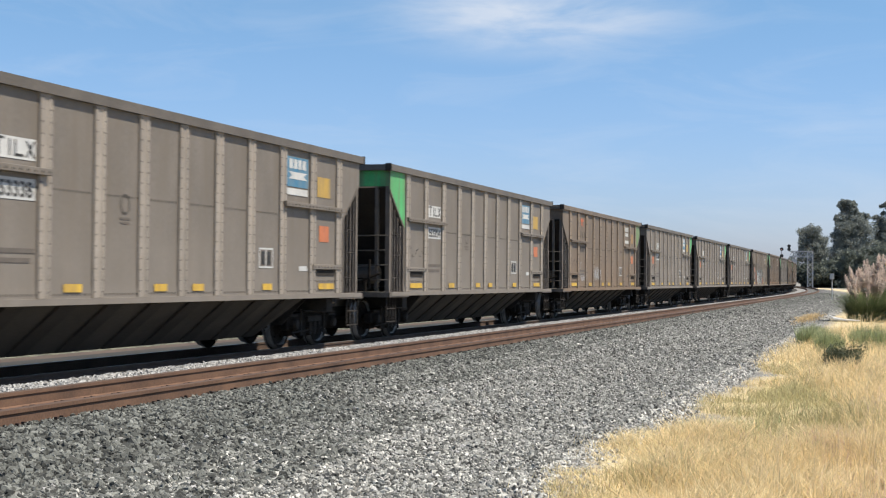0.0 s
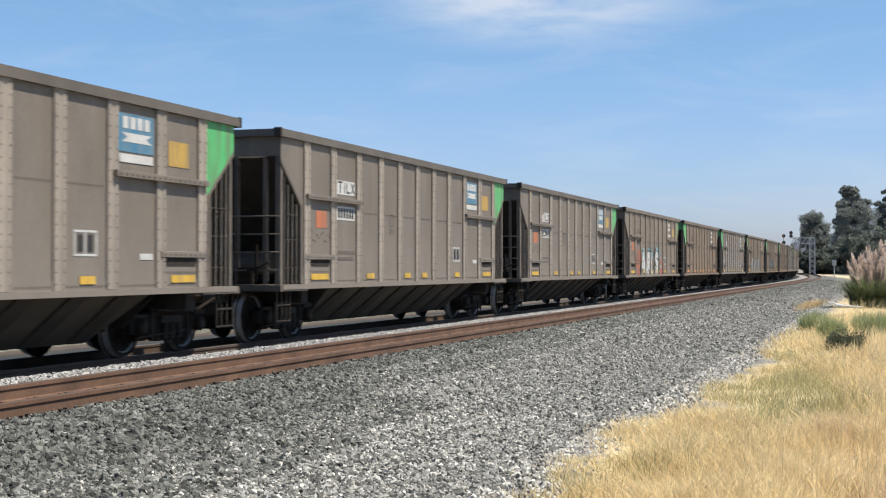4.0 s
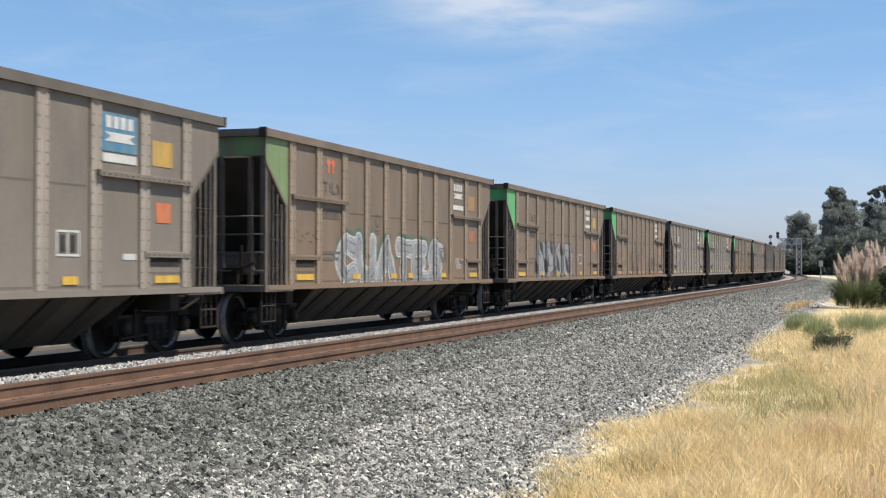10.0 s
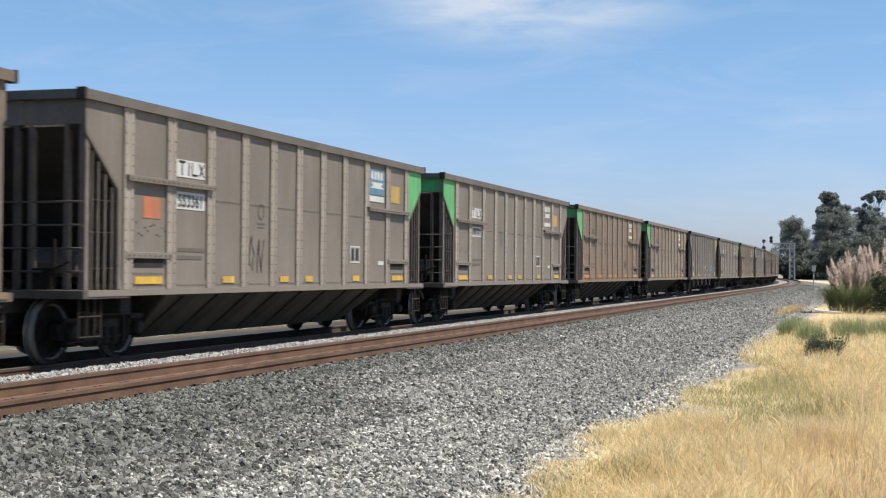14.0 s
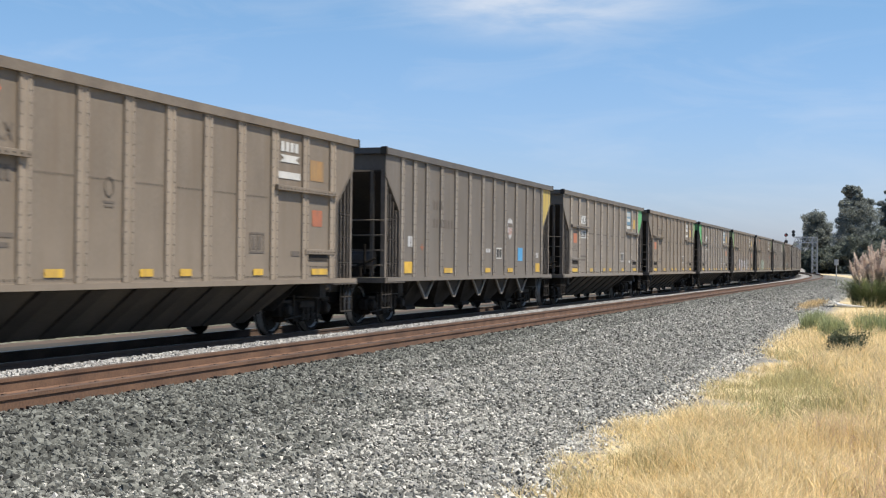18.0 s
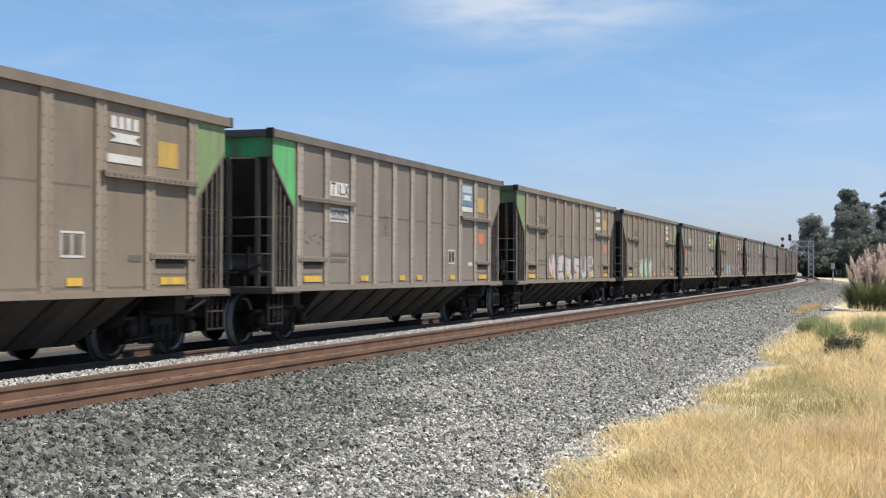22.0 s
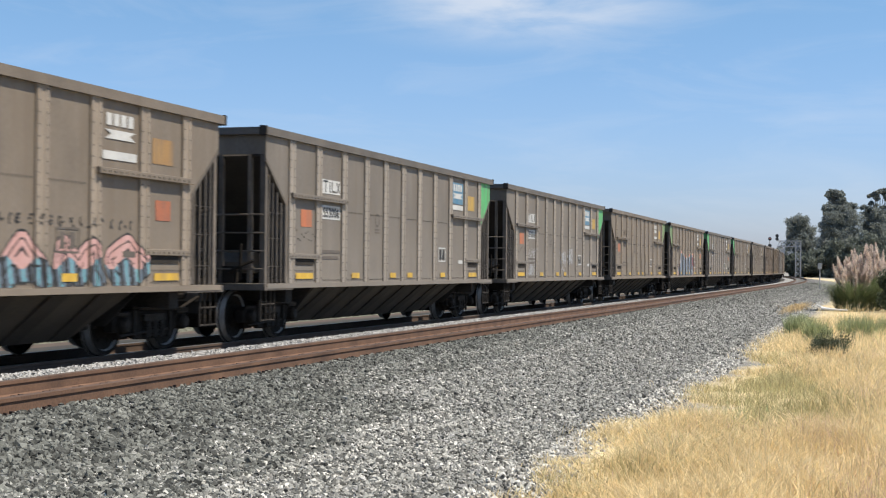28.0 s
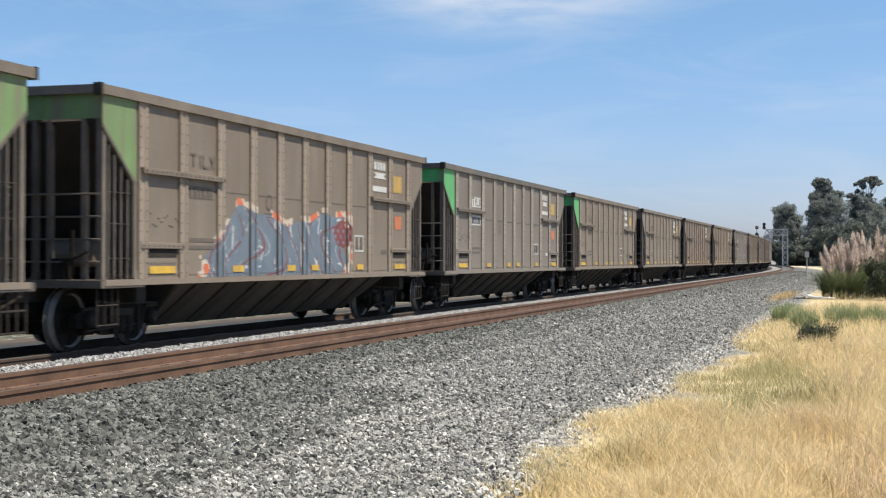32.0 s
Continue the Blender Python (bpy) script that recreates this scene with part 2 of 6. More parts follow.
PALE_STONE = mat("pale ballast stone", (0.27, 0.263, 0.247), (0.45, 0.44, 0.418), 0.8, 5, 90, 0.3, island=0.4)
STRAW = mat("dry grass ground", (0.45, 0.34, 0.17), (0.74, 0.6, 0.36), 0.95, 0.6, 25, 0.6)
BLADE = mat("dry grass blade", (0.82, 0.64, 0.33), (1.0, 0.86, 0.55), 0.8, 0.7, 9, 0.0, island=0.3, thin=0.5)
OLIVE_BLADE = mat("olive grass blade", (0.42, 0.38, 0.19), (0.62, 0.56, 0.3), 0.8, 0.7, 9, 0.0, island=0.3, thin=0.4)
RUSSET_BLADE = mat("russet grass blade", (0.56, 0.4, 0.29), (0.8, 0.6, 0.47), 0.8, 0.7, 9, 0.0, island=0.3, thin=0.4)
ORANGE_BLADE = mat("orange grass blade", (0.68, 0.47, 0.22), (0.88, 0.66, 0.36), 0.8, 0.7, 9, 0.0, island=0.3, thin=0.4)
GREEN_BLADE = mat("green grass blade", (0.33, 0.39, 0.19), (0.56, 0.6, 0.33), 0.7, 1.5, 9, 0.0, island=0.35, thin=0.4)
RAIL_RUST = mat("rusty rail steel", (0.088, 0.046, 0.027), (0.2, 0.108, 0.062), 0.85, 2, 45, 0.2)
RAIL_SHINE = mat("worn rail head", (0.068, 0.042, 0.029), (0.125, 0.08, 0.057), 0.65, 3, 60, 0.05, gloss=0.3, stretch=(1, 0.1, 1))
RUN_RAIL = mat("dark running rail", (0.055, 0.033, 0.021), (0.12, 0.072, 0.045), 0.8, 2, 45, 0.2)
RUN_HEAD = mat("bright running rail head", (0.2, 0.19, 0.175), (0.3, 0.285, 0.265), 0.4, 3, 60, 0.05, metal=0.7, stretch=(1, 0.1, 1))
TIE = mat("grey sleeper", (0.14, 0.12, 0.10), (0.24, 0.21, 0.18), 0.9, 4, 50, 0.4, shift=0.2)
CLIP = mat("dark rusty clip", (0.03, 0.02, 0.015), (0.07, 0.04, 0.03), 0.8, 9, 60, 0.2)
TONES = {
    "grey": ((0.19, 0.164, 0.134), (0.242, 0.21, 0.174), (0.177, 0.148, 0.115)),
    "dust": ((0.2, 0.162, 0.122), (0.257, 0.211, 0.161), (0.183, 0.143, 0.102)),
    "brown": ((0.178, 0.135, 0.096), (0.24, 0.185, 0.134), (0.162, 0.12, 0.083)),
    "steel": ((0.148, 0.129, 0.108), (0.19, 0.166, 0.14), (0.138, 0.116, 0.092)),
    "tan": ((0.21, 0.16, 0.11), (0.26, 0.2, 0.14), (0.18, 0.13, 0.085)),
}
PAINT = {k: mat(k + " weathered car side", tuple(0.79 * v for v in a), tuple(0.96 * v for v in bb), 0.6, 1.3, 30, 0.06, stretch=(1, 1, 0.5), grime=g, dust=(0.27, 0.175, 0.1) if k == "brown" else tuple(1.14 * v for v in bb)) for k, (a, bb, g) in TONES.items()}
POSTS = {k: mat(k + " car post", tuple((1.42 if k in ("grey", "steel") else 1.2) * v for v in a), tuple((1.72 if k in ("grey", "steel") else 1.45) * v for v in b), 0.55, 2.0, 35, 0.08, shift=0.1, grime=tuple(1.25 * v for v in a)) for k, (a, b, g) in TONES.items()}
CHORD = {k: mat(k + " top chord", tuple((0.52 if k == "grey" else 0.7) * v for v in a), tuple((0.66 if k == "grey" else 0.86) * v for v in b), 0.6, 2.0, 35, 0.08) for k, (a, b, g) in TONES.items()}
CHORD["hopper"] = mat("dark grey top chord", (0.08, 0.072, 0.065), (0.115, 0.104, 0.093), 0.6, 2.0, 35, 0.08)
PIPES = mat("grimy brown pipework", (0.09, 0.075, 0.06), (0.18, 0.15, 0.12), 0.7, 3.0, 35, 0.1, shift=0.25)
RIVET = mat("dark rivet heads", (0.06, 0.051, 0.042), (0.1, 0.086, 0.072), 0.7, 6, 50, 0.0)
WORN_IRON = mat("dusty worn castings", (0.02, 0.0165, 0.0135), (0.06, 0.05, 0.04), 0.8, 8, 60, 0.2, gloss=0.2)
WORN_YELLOW = mat("worn yellow paint", (0.42, 0.27, 0.06), (0.6, 0.38, 0.08), 0.6, 3, 30, 0.03, grime=(0.2, 0.17, 0.12))
WORN_ORANGE = mat("worn ochre paint", (0.3, 0.17, 0.07), (0.42, 0.25, 0.09), 0.6, 3, 30, 0.03, grime=(0.18, 0.14, 0.1))
TAG_RED = mat("sprayed orange red square", (0.48, 0.15, 0.065), (0.64, 0.2, 0.08), 0.6, 3, 30, 0.03, grime=(0.32, 0.16, 0.1))
WORN_RED = mat("worn orange red paint", (0.3, 0.12, 0.07), (0.48, 0.15, 0.07), 0.6, 3, 30, 0.03, grime=(0.18, 0.14, 0.11))
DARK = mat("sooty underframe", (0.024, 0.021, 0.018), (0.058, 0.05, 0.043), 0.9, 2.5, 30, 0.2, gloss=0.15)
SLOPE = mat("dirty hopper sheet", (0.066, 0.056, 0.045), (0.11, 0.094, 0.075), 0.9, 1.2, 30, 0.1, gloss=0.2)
# Darker copy of the hopper sheet: the ribs' shade is put into it.
HOPPER_DARK = mat("hopper rib with painted shade", (0.046, 0.039, 0.032), (0.08, 0.068, 0.055), 0.9, 1.2, 30, 0.1, gloss=0.2)
INSIDE = mat("dark end lining", (0.026, 0.022, 0.019), (0.06, 0.05, 0.042), 0.85, 2.0, 30, 0.2)
IRON = mat("truck casting", (0.015, 0.0125, 0.01), (0.04, 0.033, 0.027), 0.9, 6, 50, 0.2, gloss=0.1)
# Pale and hardly metallic: the wheels' glints are put into the colour.
STEEL = mat("wheel tread with painted glint", (0.25, 0.23, 0.205), (0.6, 0.57, 0.53), 0.4, 5, 20, 0.0, metal=0.15)
GREEN = mat("green end paint", (0.065, 0.42, 0.13), (0.1, 0.56, 0.19), 0.6, 2.0, 30, 0.05, grime=(0.16, 0.2, 0.11))
GREEN_WORN = mat("worn green paint", (0.14, 0.26, 0.09), (0.2, 0.34, 0.13), 0.6, 2.0, 30, 0.05, grime=(0.2, 0.17, 0.12))
YELLOW = mat("yellow paint", (0.58, 0.35, 0.04), (0.78, 0.5, 0.07), 0.6, 5, 30, 0.03, grime=(0.4, 0.27, 0.09))
YELLOW_END = mat("yellow end paint", (0.5, 0.36, 0.05), (0.62, 0.46, 0.09), 0.6, 3, 40, 0.03, grime=(0.25, 0.2, 0.12))
ORANGE = mat("faded orange paint", (0.45, 0.2, 0.07), (0.68, 0.3, 0.1), 0.65, 5, 30, 0.03, grime=(0.3, 0.18, 0.1))
RED = mat("orange red paint", (0.6, 0.13, 0.05), (0.68, 0.19, 0.09), 0.65, 6, 50, 0.03)
BLUE = mat("blue emblem paint", (0.04, 0.17, 0.29), (0.07, 0.24, 0.37), 0.5, 6, 50, 0.03, grime=(0.14, 0.24, 0.31))
SKYBLUE = mat("light blue placard", (0.06, 0.3, 0.6), (0.1, 0.38, 0.68), 0.5, 6, 50, 0.03)
WHITE = mat("white stencil", (0.52, 0.52, 0.5), (0.66, 0.66, 0.63), 0.6, 6, 50, 0.03)
BLACK = mat("black stencil", (0.02, 0.02, 0.02), (0.04, 0.038, 0.036), 0.6, 6, 50, 0.03)
FADED = mat("faded stencil", (0.115, 0.096, 0.079), (0.155, 0.13, 0.108), 0.7, 6, 50, 0.03)
OFF_WHITE = mat("pinkish white spray paint", (0.44, 0.41, 0.4), (0.56, 0.53, 0.52), 0.6, 3, 40, 0.02)
GREY_INK = mat("grey-black spray outline", (0.07, 0.068, 0.066), (0.12, 0.117, 0.112), 0.6, 4, 40, 0.02)
HAZE_RED = mat("thin red spray haze", (0.24, 0.105, 0.065), (0.48, 0.15, 0.075), 0.6, 2.5, 18, 0.02)
DEEP_GREEN = mat("dark green spray haze", (0.07, 0.12, 0.085), (0.11, 0.17, 0.125), 0.6, 4, 40, 0.02)
DEEP_RED = mat("dark red spray line", (0.16, 0.04, 0.04), (0.26, 0.07, 0.065), 0.6, 4, 40, 0.02)
CREAM = mat("cream spray cloud", (0.5, 0.42, 0.33), (0.66, 0.58, 0.48), 0.6, 4, 40, 0.02)
GHOST = mat("ghost of old lettering", (0.255, 0.215, 0.165), (0.33, 0.28, 0.22), 0.7, 3, 40, 0.02)
CHALK = mat("pale spray paint", (0.45, 0.45, 0.45), (0.6, 0.6, 0.6), 0.6, 4, 40, 0.02)
SILVER = mat("silver spray paint", (0.21, 0.22, 0.23), (0.33, 0.34, 0.345), 0.5, 3, 40, 0.02)
TEAL = mat("teal spray paint", (0.12, 0.36, 0.42), (0.25, 0.5, 0.55), 0.5, 3, 40, 0.02)
SLATE = mat("slate blue spray paint", (0.12, 0.16, 0.2), (0.18, 0.225, 0.27), 0.5, 3, 40, 0.02)
PINK = mat("pink spray paint", (0.55, 0.3, 0.26), (0.68, 0.42, 0.38), 0.5, 3, 40, 0.02)
MINT = mat("pale green spray paint", (0.3, 0.42, 0.3), (0.45, 0.56, 0.42), 0.5, 3, 40, 0.02)
GALV = mat("galvanised steel", (0.42, 0.43, 0.44), (0.55, 0.56, 0.57), 0.5, 4, 60, 0.05, metal=0.3)
BARK = mat("grey brown bark", (0.10, 0.075, 0.055), (0.24, 0.2, 0.16), 0.9, 1.5, 14, 0.5, stretch=(1, 1, 0.2))
# Leaves lightened and greyed: distance haze is put into their colour.
LEAF = mat("eucalyptus leaves with haze", (0.26, 0.285, 0.26), (0.38, 0.41, 0.38), 0.9, 0.25, 3, 0.0, island=0.12, thin=0.35, gloss=0.1)
LEAF_LOW = mat("dark low leaves", (0.15, 0.17, 0.14), (0.26, 0.285, 0.235), 0.9, 0.25, 3, 0.0, island=0.12, thin=0.3, gloss=0.1)
LEAF_PALE = mat("pale eucalyptus leaves with haze", (0.26, 0.28, 0.25), (0.42, 0.44, 0.4), 0.9, 0.25, 3, 0.0, island=0.12, thin=0.3, gloss=0.1)
SHRUB = mat("dark shrub leaves", (0.06, 0.075, 0.04), (0.12, 0.145, 0.075), 0.65, 2, 12, 0.0, island=0.4, thin=0.25)
PAMPAS = mat("pampas blades", (0.15, 0.2, 0.09), (0.34, 0.39, 0.2), 0.6, 2, 12, 0.0, island=0.35, thin=0.3)
PLUME = mat("pinkish buff plume", (0.8, 0.65, 0.56), (0.98, 0.88, 0.79), 0.9, 3, 20, 0.0, island=0.2, thin=0.5)
PALE_WOOD = mat("bleached wood", (0.85, 0.83, 0.79), (0.95, 0.94, 0.9), 0.8, 6, 40, 0.2)
RED_LAMP = bpy.data.materials.new("red signal lens")
RED_LAMP.use_nodes = True
RED_LAMP.node_tree.nodes["Principled BSDF"].inputs["Emission Color"].default_value = (1, 0.05, 0.03, 1)
RED_LAMP.node_tree.nodes["Principled BSDF"].inputs["Emission Strength"].default_value = 0.9


# ---- building helpers ----
def box(bm, x0, x1, y0, y1, z0, z1):
    v = [bm.verts.new((x, y, z)) for x in (x0, x1) for y in (y0, y1) for z in (z0, z1)]
    for f in ((0, 1, 3, 2), (4, 6, 7, 5), (0, 4, 5, 1), (2, 3, 7, 6), (0, 2, 6, 4), (1, 5, 7, 3)):
        bm.faces.new([v[i] for i in f])


def prism(bm, poly, axis, a, b):
    """A polygon of (u, v) drawn out from a to b along an axis: x (u=y, v=z), y (u=x, v=z) or z (u=x, v=y)."""
    def p(u, v, w):
        return {"x": (w, u, v), "y": (u, w, v), "z": (u, v, w)}[axis]
    lo, hi = [bm.verts.new(p(u, v, a)) for u, v in poly], [bm.verts.new(p(u, v, b)) for u, v in poly]
    n = len(poly)
    bm.faces.new(lo), bm.faces.new(hi[::-1])
    for i in range(n):
        bm.faces.new((lo[i], hi[i], hi[(i + 1) % n], lo[(i + 1) % n]))


def rod(bm, p, q, r, sides=6, r2=None):
    p, q = Vector(p), Vector(q)
    turn = (q - p).to_track_quat("Z", "Y").to_matrix()
    ring = [[bm.verts.new(c + turn @ Vector((rr * math.cos(2 * math.pi * i / sides), rr * math.sin(2 * math.pi * i / sides), 0))) for i in range(sides)]
            for c, rr in ((p, r), (q, r if r2 is None else r2))]
    for i in range(sides):
        j = (i + 1) % sides
        bm.faces.new((ring[0][i], ring[0][j], ring[1][j], ring[1][i]))
    bm.faces.new(ring[0][::-1]), bm.faces.new(ring[1])


def disc(bm, profile, axis_x0, sides=20, y=0.0, z=0.0):
    """Rings of (x, radius) about the x axis, closed at both ends."""
    rings = [[bm.verts.new((axis_x0 + x, y + r * math.cos(2 * math.pi * i / sides), z + r * math.sin(2 * math.pi * i / sides))) for i in range(sides)] for x, r in profile]
    for a, b in zip(rings, rings[1:]):
        for i in range(sides):
            j = (i + 1) % sides
            bm.faces.new((a[i], a[j], b[j], b[i]))
    bm.faces.new(rings[0][::-1]), bm.faces.new(rings[-1])


def mesh_of(name, bm, *materials):
    bmesh.ops.recalc_face_normals(bm, faces=bm.faces)
    me = bpy.data.meshes.new(name)
    bm.to_mesh(me)
    bm.free()
    for m in materials:
        me.materials.append(m)
    return me


def part(name, bm, material, parent, label="", place=None):
    """One mesh object under a thing or a part; bm may be a mesh that is already made."""
    me = bm if isinstance(bm, bpy.types.Mesh) else mesh_of(name, bm, material)
    ob = new(name, me)
    ob.parent = parent
    if place is not None:
        ob.matrix_basis = place
    return tagged(ob, label)


def raw(name, verts, faces, material, smooth=False):
    """A mesh from arrays: verts (n, 3), faces (m, k)."""
    verts, faces = np.asarray(verts, np.float32), np.asarray(faces, np.int32)
    me = bpy.data.meshes.new(name)
    me.vertices.add(len(verts))
    me.vertices.foreach_set("co", verts.ravel())
    k = faces.shape[1]
    me.loops.add(faces.size)
    me.loops.foreach_set("vertex_index", faces.ravel())
    me.polygons.add(len(faces))
    me.polygons.foreach_set("loop_start", np.arange(0, faces.size, k, dtype=np.int32))
    me.update(calc_edges=True)
    for m in (material if isinstance(material, (list, tuple)) else [material]):
        me.materials.append(m)
    me.polygons.foreach_set("use_smooth", [smooth] * len(faces))
    return me


# ---- the line of the track ----
TRACK_X, BEND_FROM, BEND_R = -11.76, 110.0, 1600.0
NEAR_OFF = 3.92          # the second track, nearer to the eye


def line(s, off=0.0):
    """Place and heading (radians to the left) at s metres along the train's track, off metres to its right."""
    a = max(s - BEND_FROM, 0) / BEND_R
    x = TRACK_X - BEND_R * (1 - math.cos(a)) + off * math.cos(a)
    y = (s if a == 0 else BEND_FROM + BEND_R * math.sin(a)) + off * math.sin(a)
    return x, y, a


def line_x(y):
    """x of the train's track at a given y, carried on straight past the bend."""
    if y <= BEND_FROM:
        return TRACK_X
    if y < 760:
        return TRACK_X - (BEND_R - math.sqrt(BEND_R ** 2 - (y - BEND_FROM) ** 2))
    return line_x(759.9) - (y - 759.9) * 0.445


def ground_z(off):
    """Height of the ground by its distance from the train's track."""
    pts = ((-3000, -0.6), (-6, -0.55), (-4.2, -0.5), (-2.2, -0.2), (-1.6, -0.17), (0.95, -0.17), (1.5, -0.02), (1.95, 0.015), (2.9, -0.03), (3.1, -0.07), (4.45, -0.06), (4.6, 0.055), (5.5, 0.05), (6.2, -0.06), (8.2, -0.27), (9.0, -0.29), (3000, -0.3))
    for (a, za), (b, zb) in zip(pts, pts[1:]):
        if off <= b:
            return za + (zb - za) * (off - a) / (b - a)
    return pts[-1][1]


GRASS_EDGE = ((-50, -2.2), (8, -2.25), (10, -2.36), (11.5, -2.42), (13, -2.46), (14.4, -2.7), (15.0, -2.45), (15.9, -2.1), (16.5, -1.55), (16.9, -1.95), (17.2, -2.24), (19, -2.2), (21, -2.0), (23.6, -2.12), (24.3, -1.5), (25.0, -2.1),
              (29, -2.45), (35, -2.47), (41, -2.2), (51, -1.95), (56, -2.2), (80, -2.4), (120, -2.7), (4000, -2.7))


def edge_of_grass(y):
    """x at which the dry grass begins beside the gravel."""
    y = np.asarray(y, float)
    return np.interp(y, [a for a, b in GRASS_EDGE], [b for a, b in GRASS_EDGE]) + 0.07 * np.sin(y * 3.3) + 0.08 * np.sin(y * 7.1 + 1.0) + 0.05 * np.sin(y * 17.3)


def build_ground():
    offs = [-3000, -1200, -400, -120, -40, -15, -11, -8.4, -7.1, -6.4, -5.9, -5, -4.2, -3.2, -2.2, -1.6, -0.8, 0, 0.95, 1.25, 1.5, 1.72, 1.95, 2.4, 2.9, 3.1, 3.9, 4.45, 4.6, 5.1, 5.5, 5.8, 6.2, 6.6, 7.2, 7.7, 8.2, 8.6, 9.0,
            9.5, 10, 10.6, 11.3, 12, 13, 14, 16, 18, 21, 25, 30, 40, 60, 90, 150, 300, 800, 3000]
    ys = [-3000, -1000, -400, -200, -100, -50, -25] + [-15 + 0.8 * i for i in range(30)] + [9 + 0.3 * i for i in range(106)] + [42 + 3 * i for i in range(26)] + [121 + 10 * i for i in range(64)] + [800, 1000, 1400, 2200, 4000]
    verts, faces, kinds = [], [], []
    for y in ys:
        for o in offs:
            rough = noise.noise((o * 0.9, y * 0.35, 3.3)) * (0.05 if o > 9.2 else 0.012 if o > 5.6 else 0.0)
            verts.append((line_x(y) + o, y, ground_z(o) + rough))
    n = len(offs)
    for i in range(len(ys) - 1):
        for j in range(n - 1):
            faces.append((i * n + j, i * n + j + 1, (i + 1) * n + j + 1, (i + 1) * n + j))
            o = (offs[j] + offs[j + 1]) / 2
            # 2, and 4 nearer than -6.4, carry the train's shadow as darker ground.
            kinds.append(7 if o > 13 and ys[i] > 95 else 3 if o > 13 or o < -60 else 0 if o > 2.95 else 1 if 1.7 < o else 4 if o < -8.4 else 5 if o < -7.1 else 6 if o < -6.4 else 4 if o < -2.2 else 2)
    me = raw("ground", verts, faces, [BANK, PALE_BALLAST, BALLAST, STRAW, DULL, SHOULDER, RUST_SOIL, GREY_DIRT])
    me.polygons.foreach_set("material_index", kinds)
    layer = me.uv_layers.new(name="from_track")
    flat = np.array(faces).ravel()
    off, far = np.array(offs)[flat % n], np.array(ys, float)[flat // n]
    shift = np.where((off > 7) & (off < 13), -2.56 - edge_of_grass(far), 0.0)
    layer.data.foreach_set("uv", np.stack([off + shift, far], 1).astype(np.float32).ravel())
    me.polygons.foreach_set("use_smooth", [True] * len(faces))
    tagged(new("ground", me), "grey ballast, pale gravel path and dry straw-coloured grass", "ground", kind="structure")


build_ground()

RAIL_SHAPE = ((-0.07, -0.18), (0.07, -0.18), (0.07, -0.165), (0.024, -0.145), (0.022, -0.05), (0.037, -0.04), (0.037, -0.006), (0.03, 0.0), (-0.03, 0.0), (-0.037, -0.006),
              (-0.037, -0.04), (-0.022, -0.05), (-0.024, -0.145), (-0.07, -0.165))


def build_track(name, label, off, z_left, z_right, tie_from, tie_to, side_metal, head_metal, words):
    top = tagged(new(name), label, "railway track", kind="structure")
    ss = [-450, -200, -50, 0, 40, 80] + [100 + 8 * i for i in range(85)]
    for side, z in ((-0.755, z_left), (0.755, z_right)):
        verts, faces, kinds, k = [], [], [], len(RAIL_SHAPE)
        for s in ss:
            x, y, a = line(s, off + side)
            verts += [(x + u * math.cos(a), y + u * math.sin(a), z + v) for u, v in RAIL_SHAPE]
        for i in range(len(ss) - 1):
            for j in range(k):
                faces.append((i * k + j, i * k + (j + 1) % k, (i + 1) * k + (j + 1) % k, (i + 1) * k + j))
                kinds.append(1 if 6 <= j <= 8 else 0)
        me = raw("rail", verts, faces, [side_metal, head_metal])
        me.polygons.foreach_set("material_index", kinds)
        part("rail", me, None, top, words)
    bt, bc = bmesh.new(), bmesh.new()
    box(bt, -1.25, 1.25, -0.11, 0.11, -0.2, -0.006)
    for u, wide, high in ((-0.655, 0.05, 0.022), (0.85, 0.016, 0.055)):
        box(bc, u - 0.018, u + 0.018, -0.02 - wide, -0.02, 0.0, high), box(bc, u - 0.018, u + 0.018, 0.05, 0.05 + wide, 0.0, high * 1.1)
    tie, clip = mesh_of("sleeper", bt, TIE), mesh_of("rail_clips", bc, CLIP)
    s = tie_from
    while s < tie_to:
        x, y, a = line(s, off)
        lean = math.degrees(math.atan2(z_left - z_right, 1.51))
        t = part("sleeper", tie, None, top, place=pose(x, y, (z_left + z_right) / 2 - 0.175, 0, lean, math.degrees(a)))
        part("rail_clips", clip, None, t)
        s += 0.56
    return top


build_track("near_track", "empty rusty railway track in grey ballast", NEAR_OFF, 0.145, 0.215, -2, 75, RAIL_RUST, RAIL_SHINE, "rust-brown steel rail with a worn head")
build_track("train_track", "railway track under the moving coal train", 0.0, -0.02, 0.0, 6, 60, RUN_RAIL, RUN_HEAD, "dark steel rail with a bright head")


# ---- the coal train ----
PITCH, HALF, SILL, TOP = 16.18, 7.3, 0.96, 3.8
SIDE = 1.54                       # the side sheet, from the middle of the car
POST_Y = (-6.1, -4.85, -3.55, -2.3, -1.15, 0.0, 1.15, 2.3, 3.55, 4.85, 6.1)
HOPPER_POSTS = (-6.2, -5.4, -4.55, -3.5, -2.38, -1.25, -0.1, 0.95, 2.05, 3.18, 4.37, 5.2, 6.1)


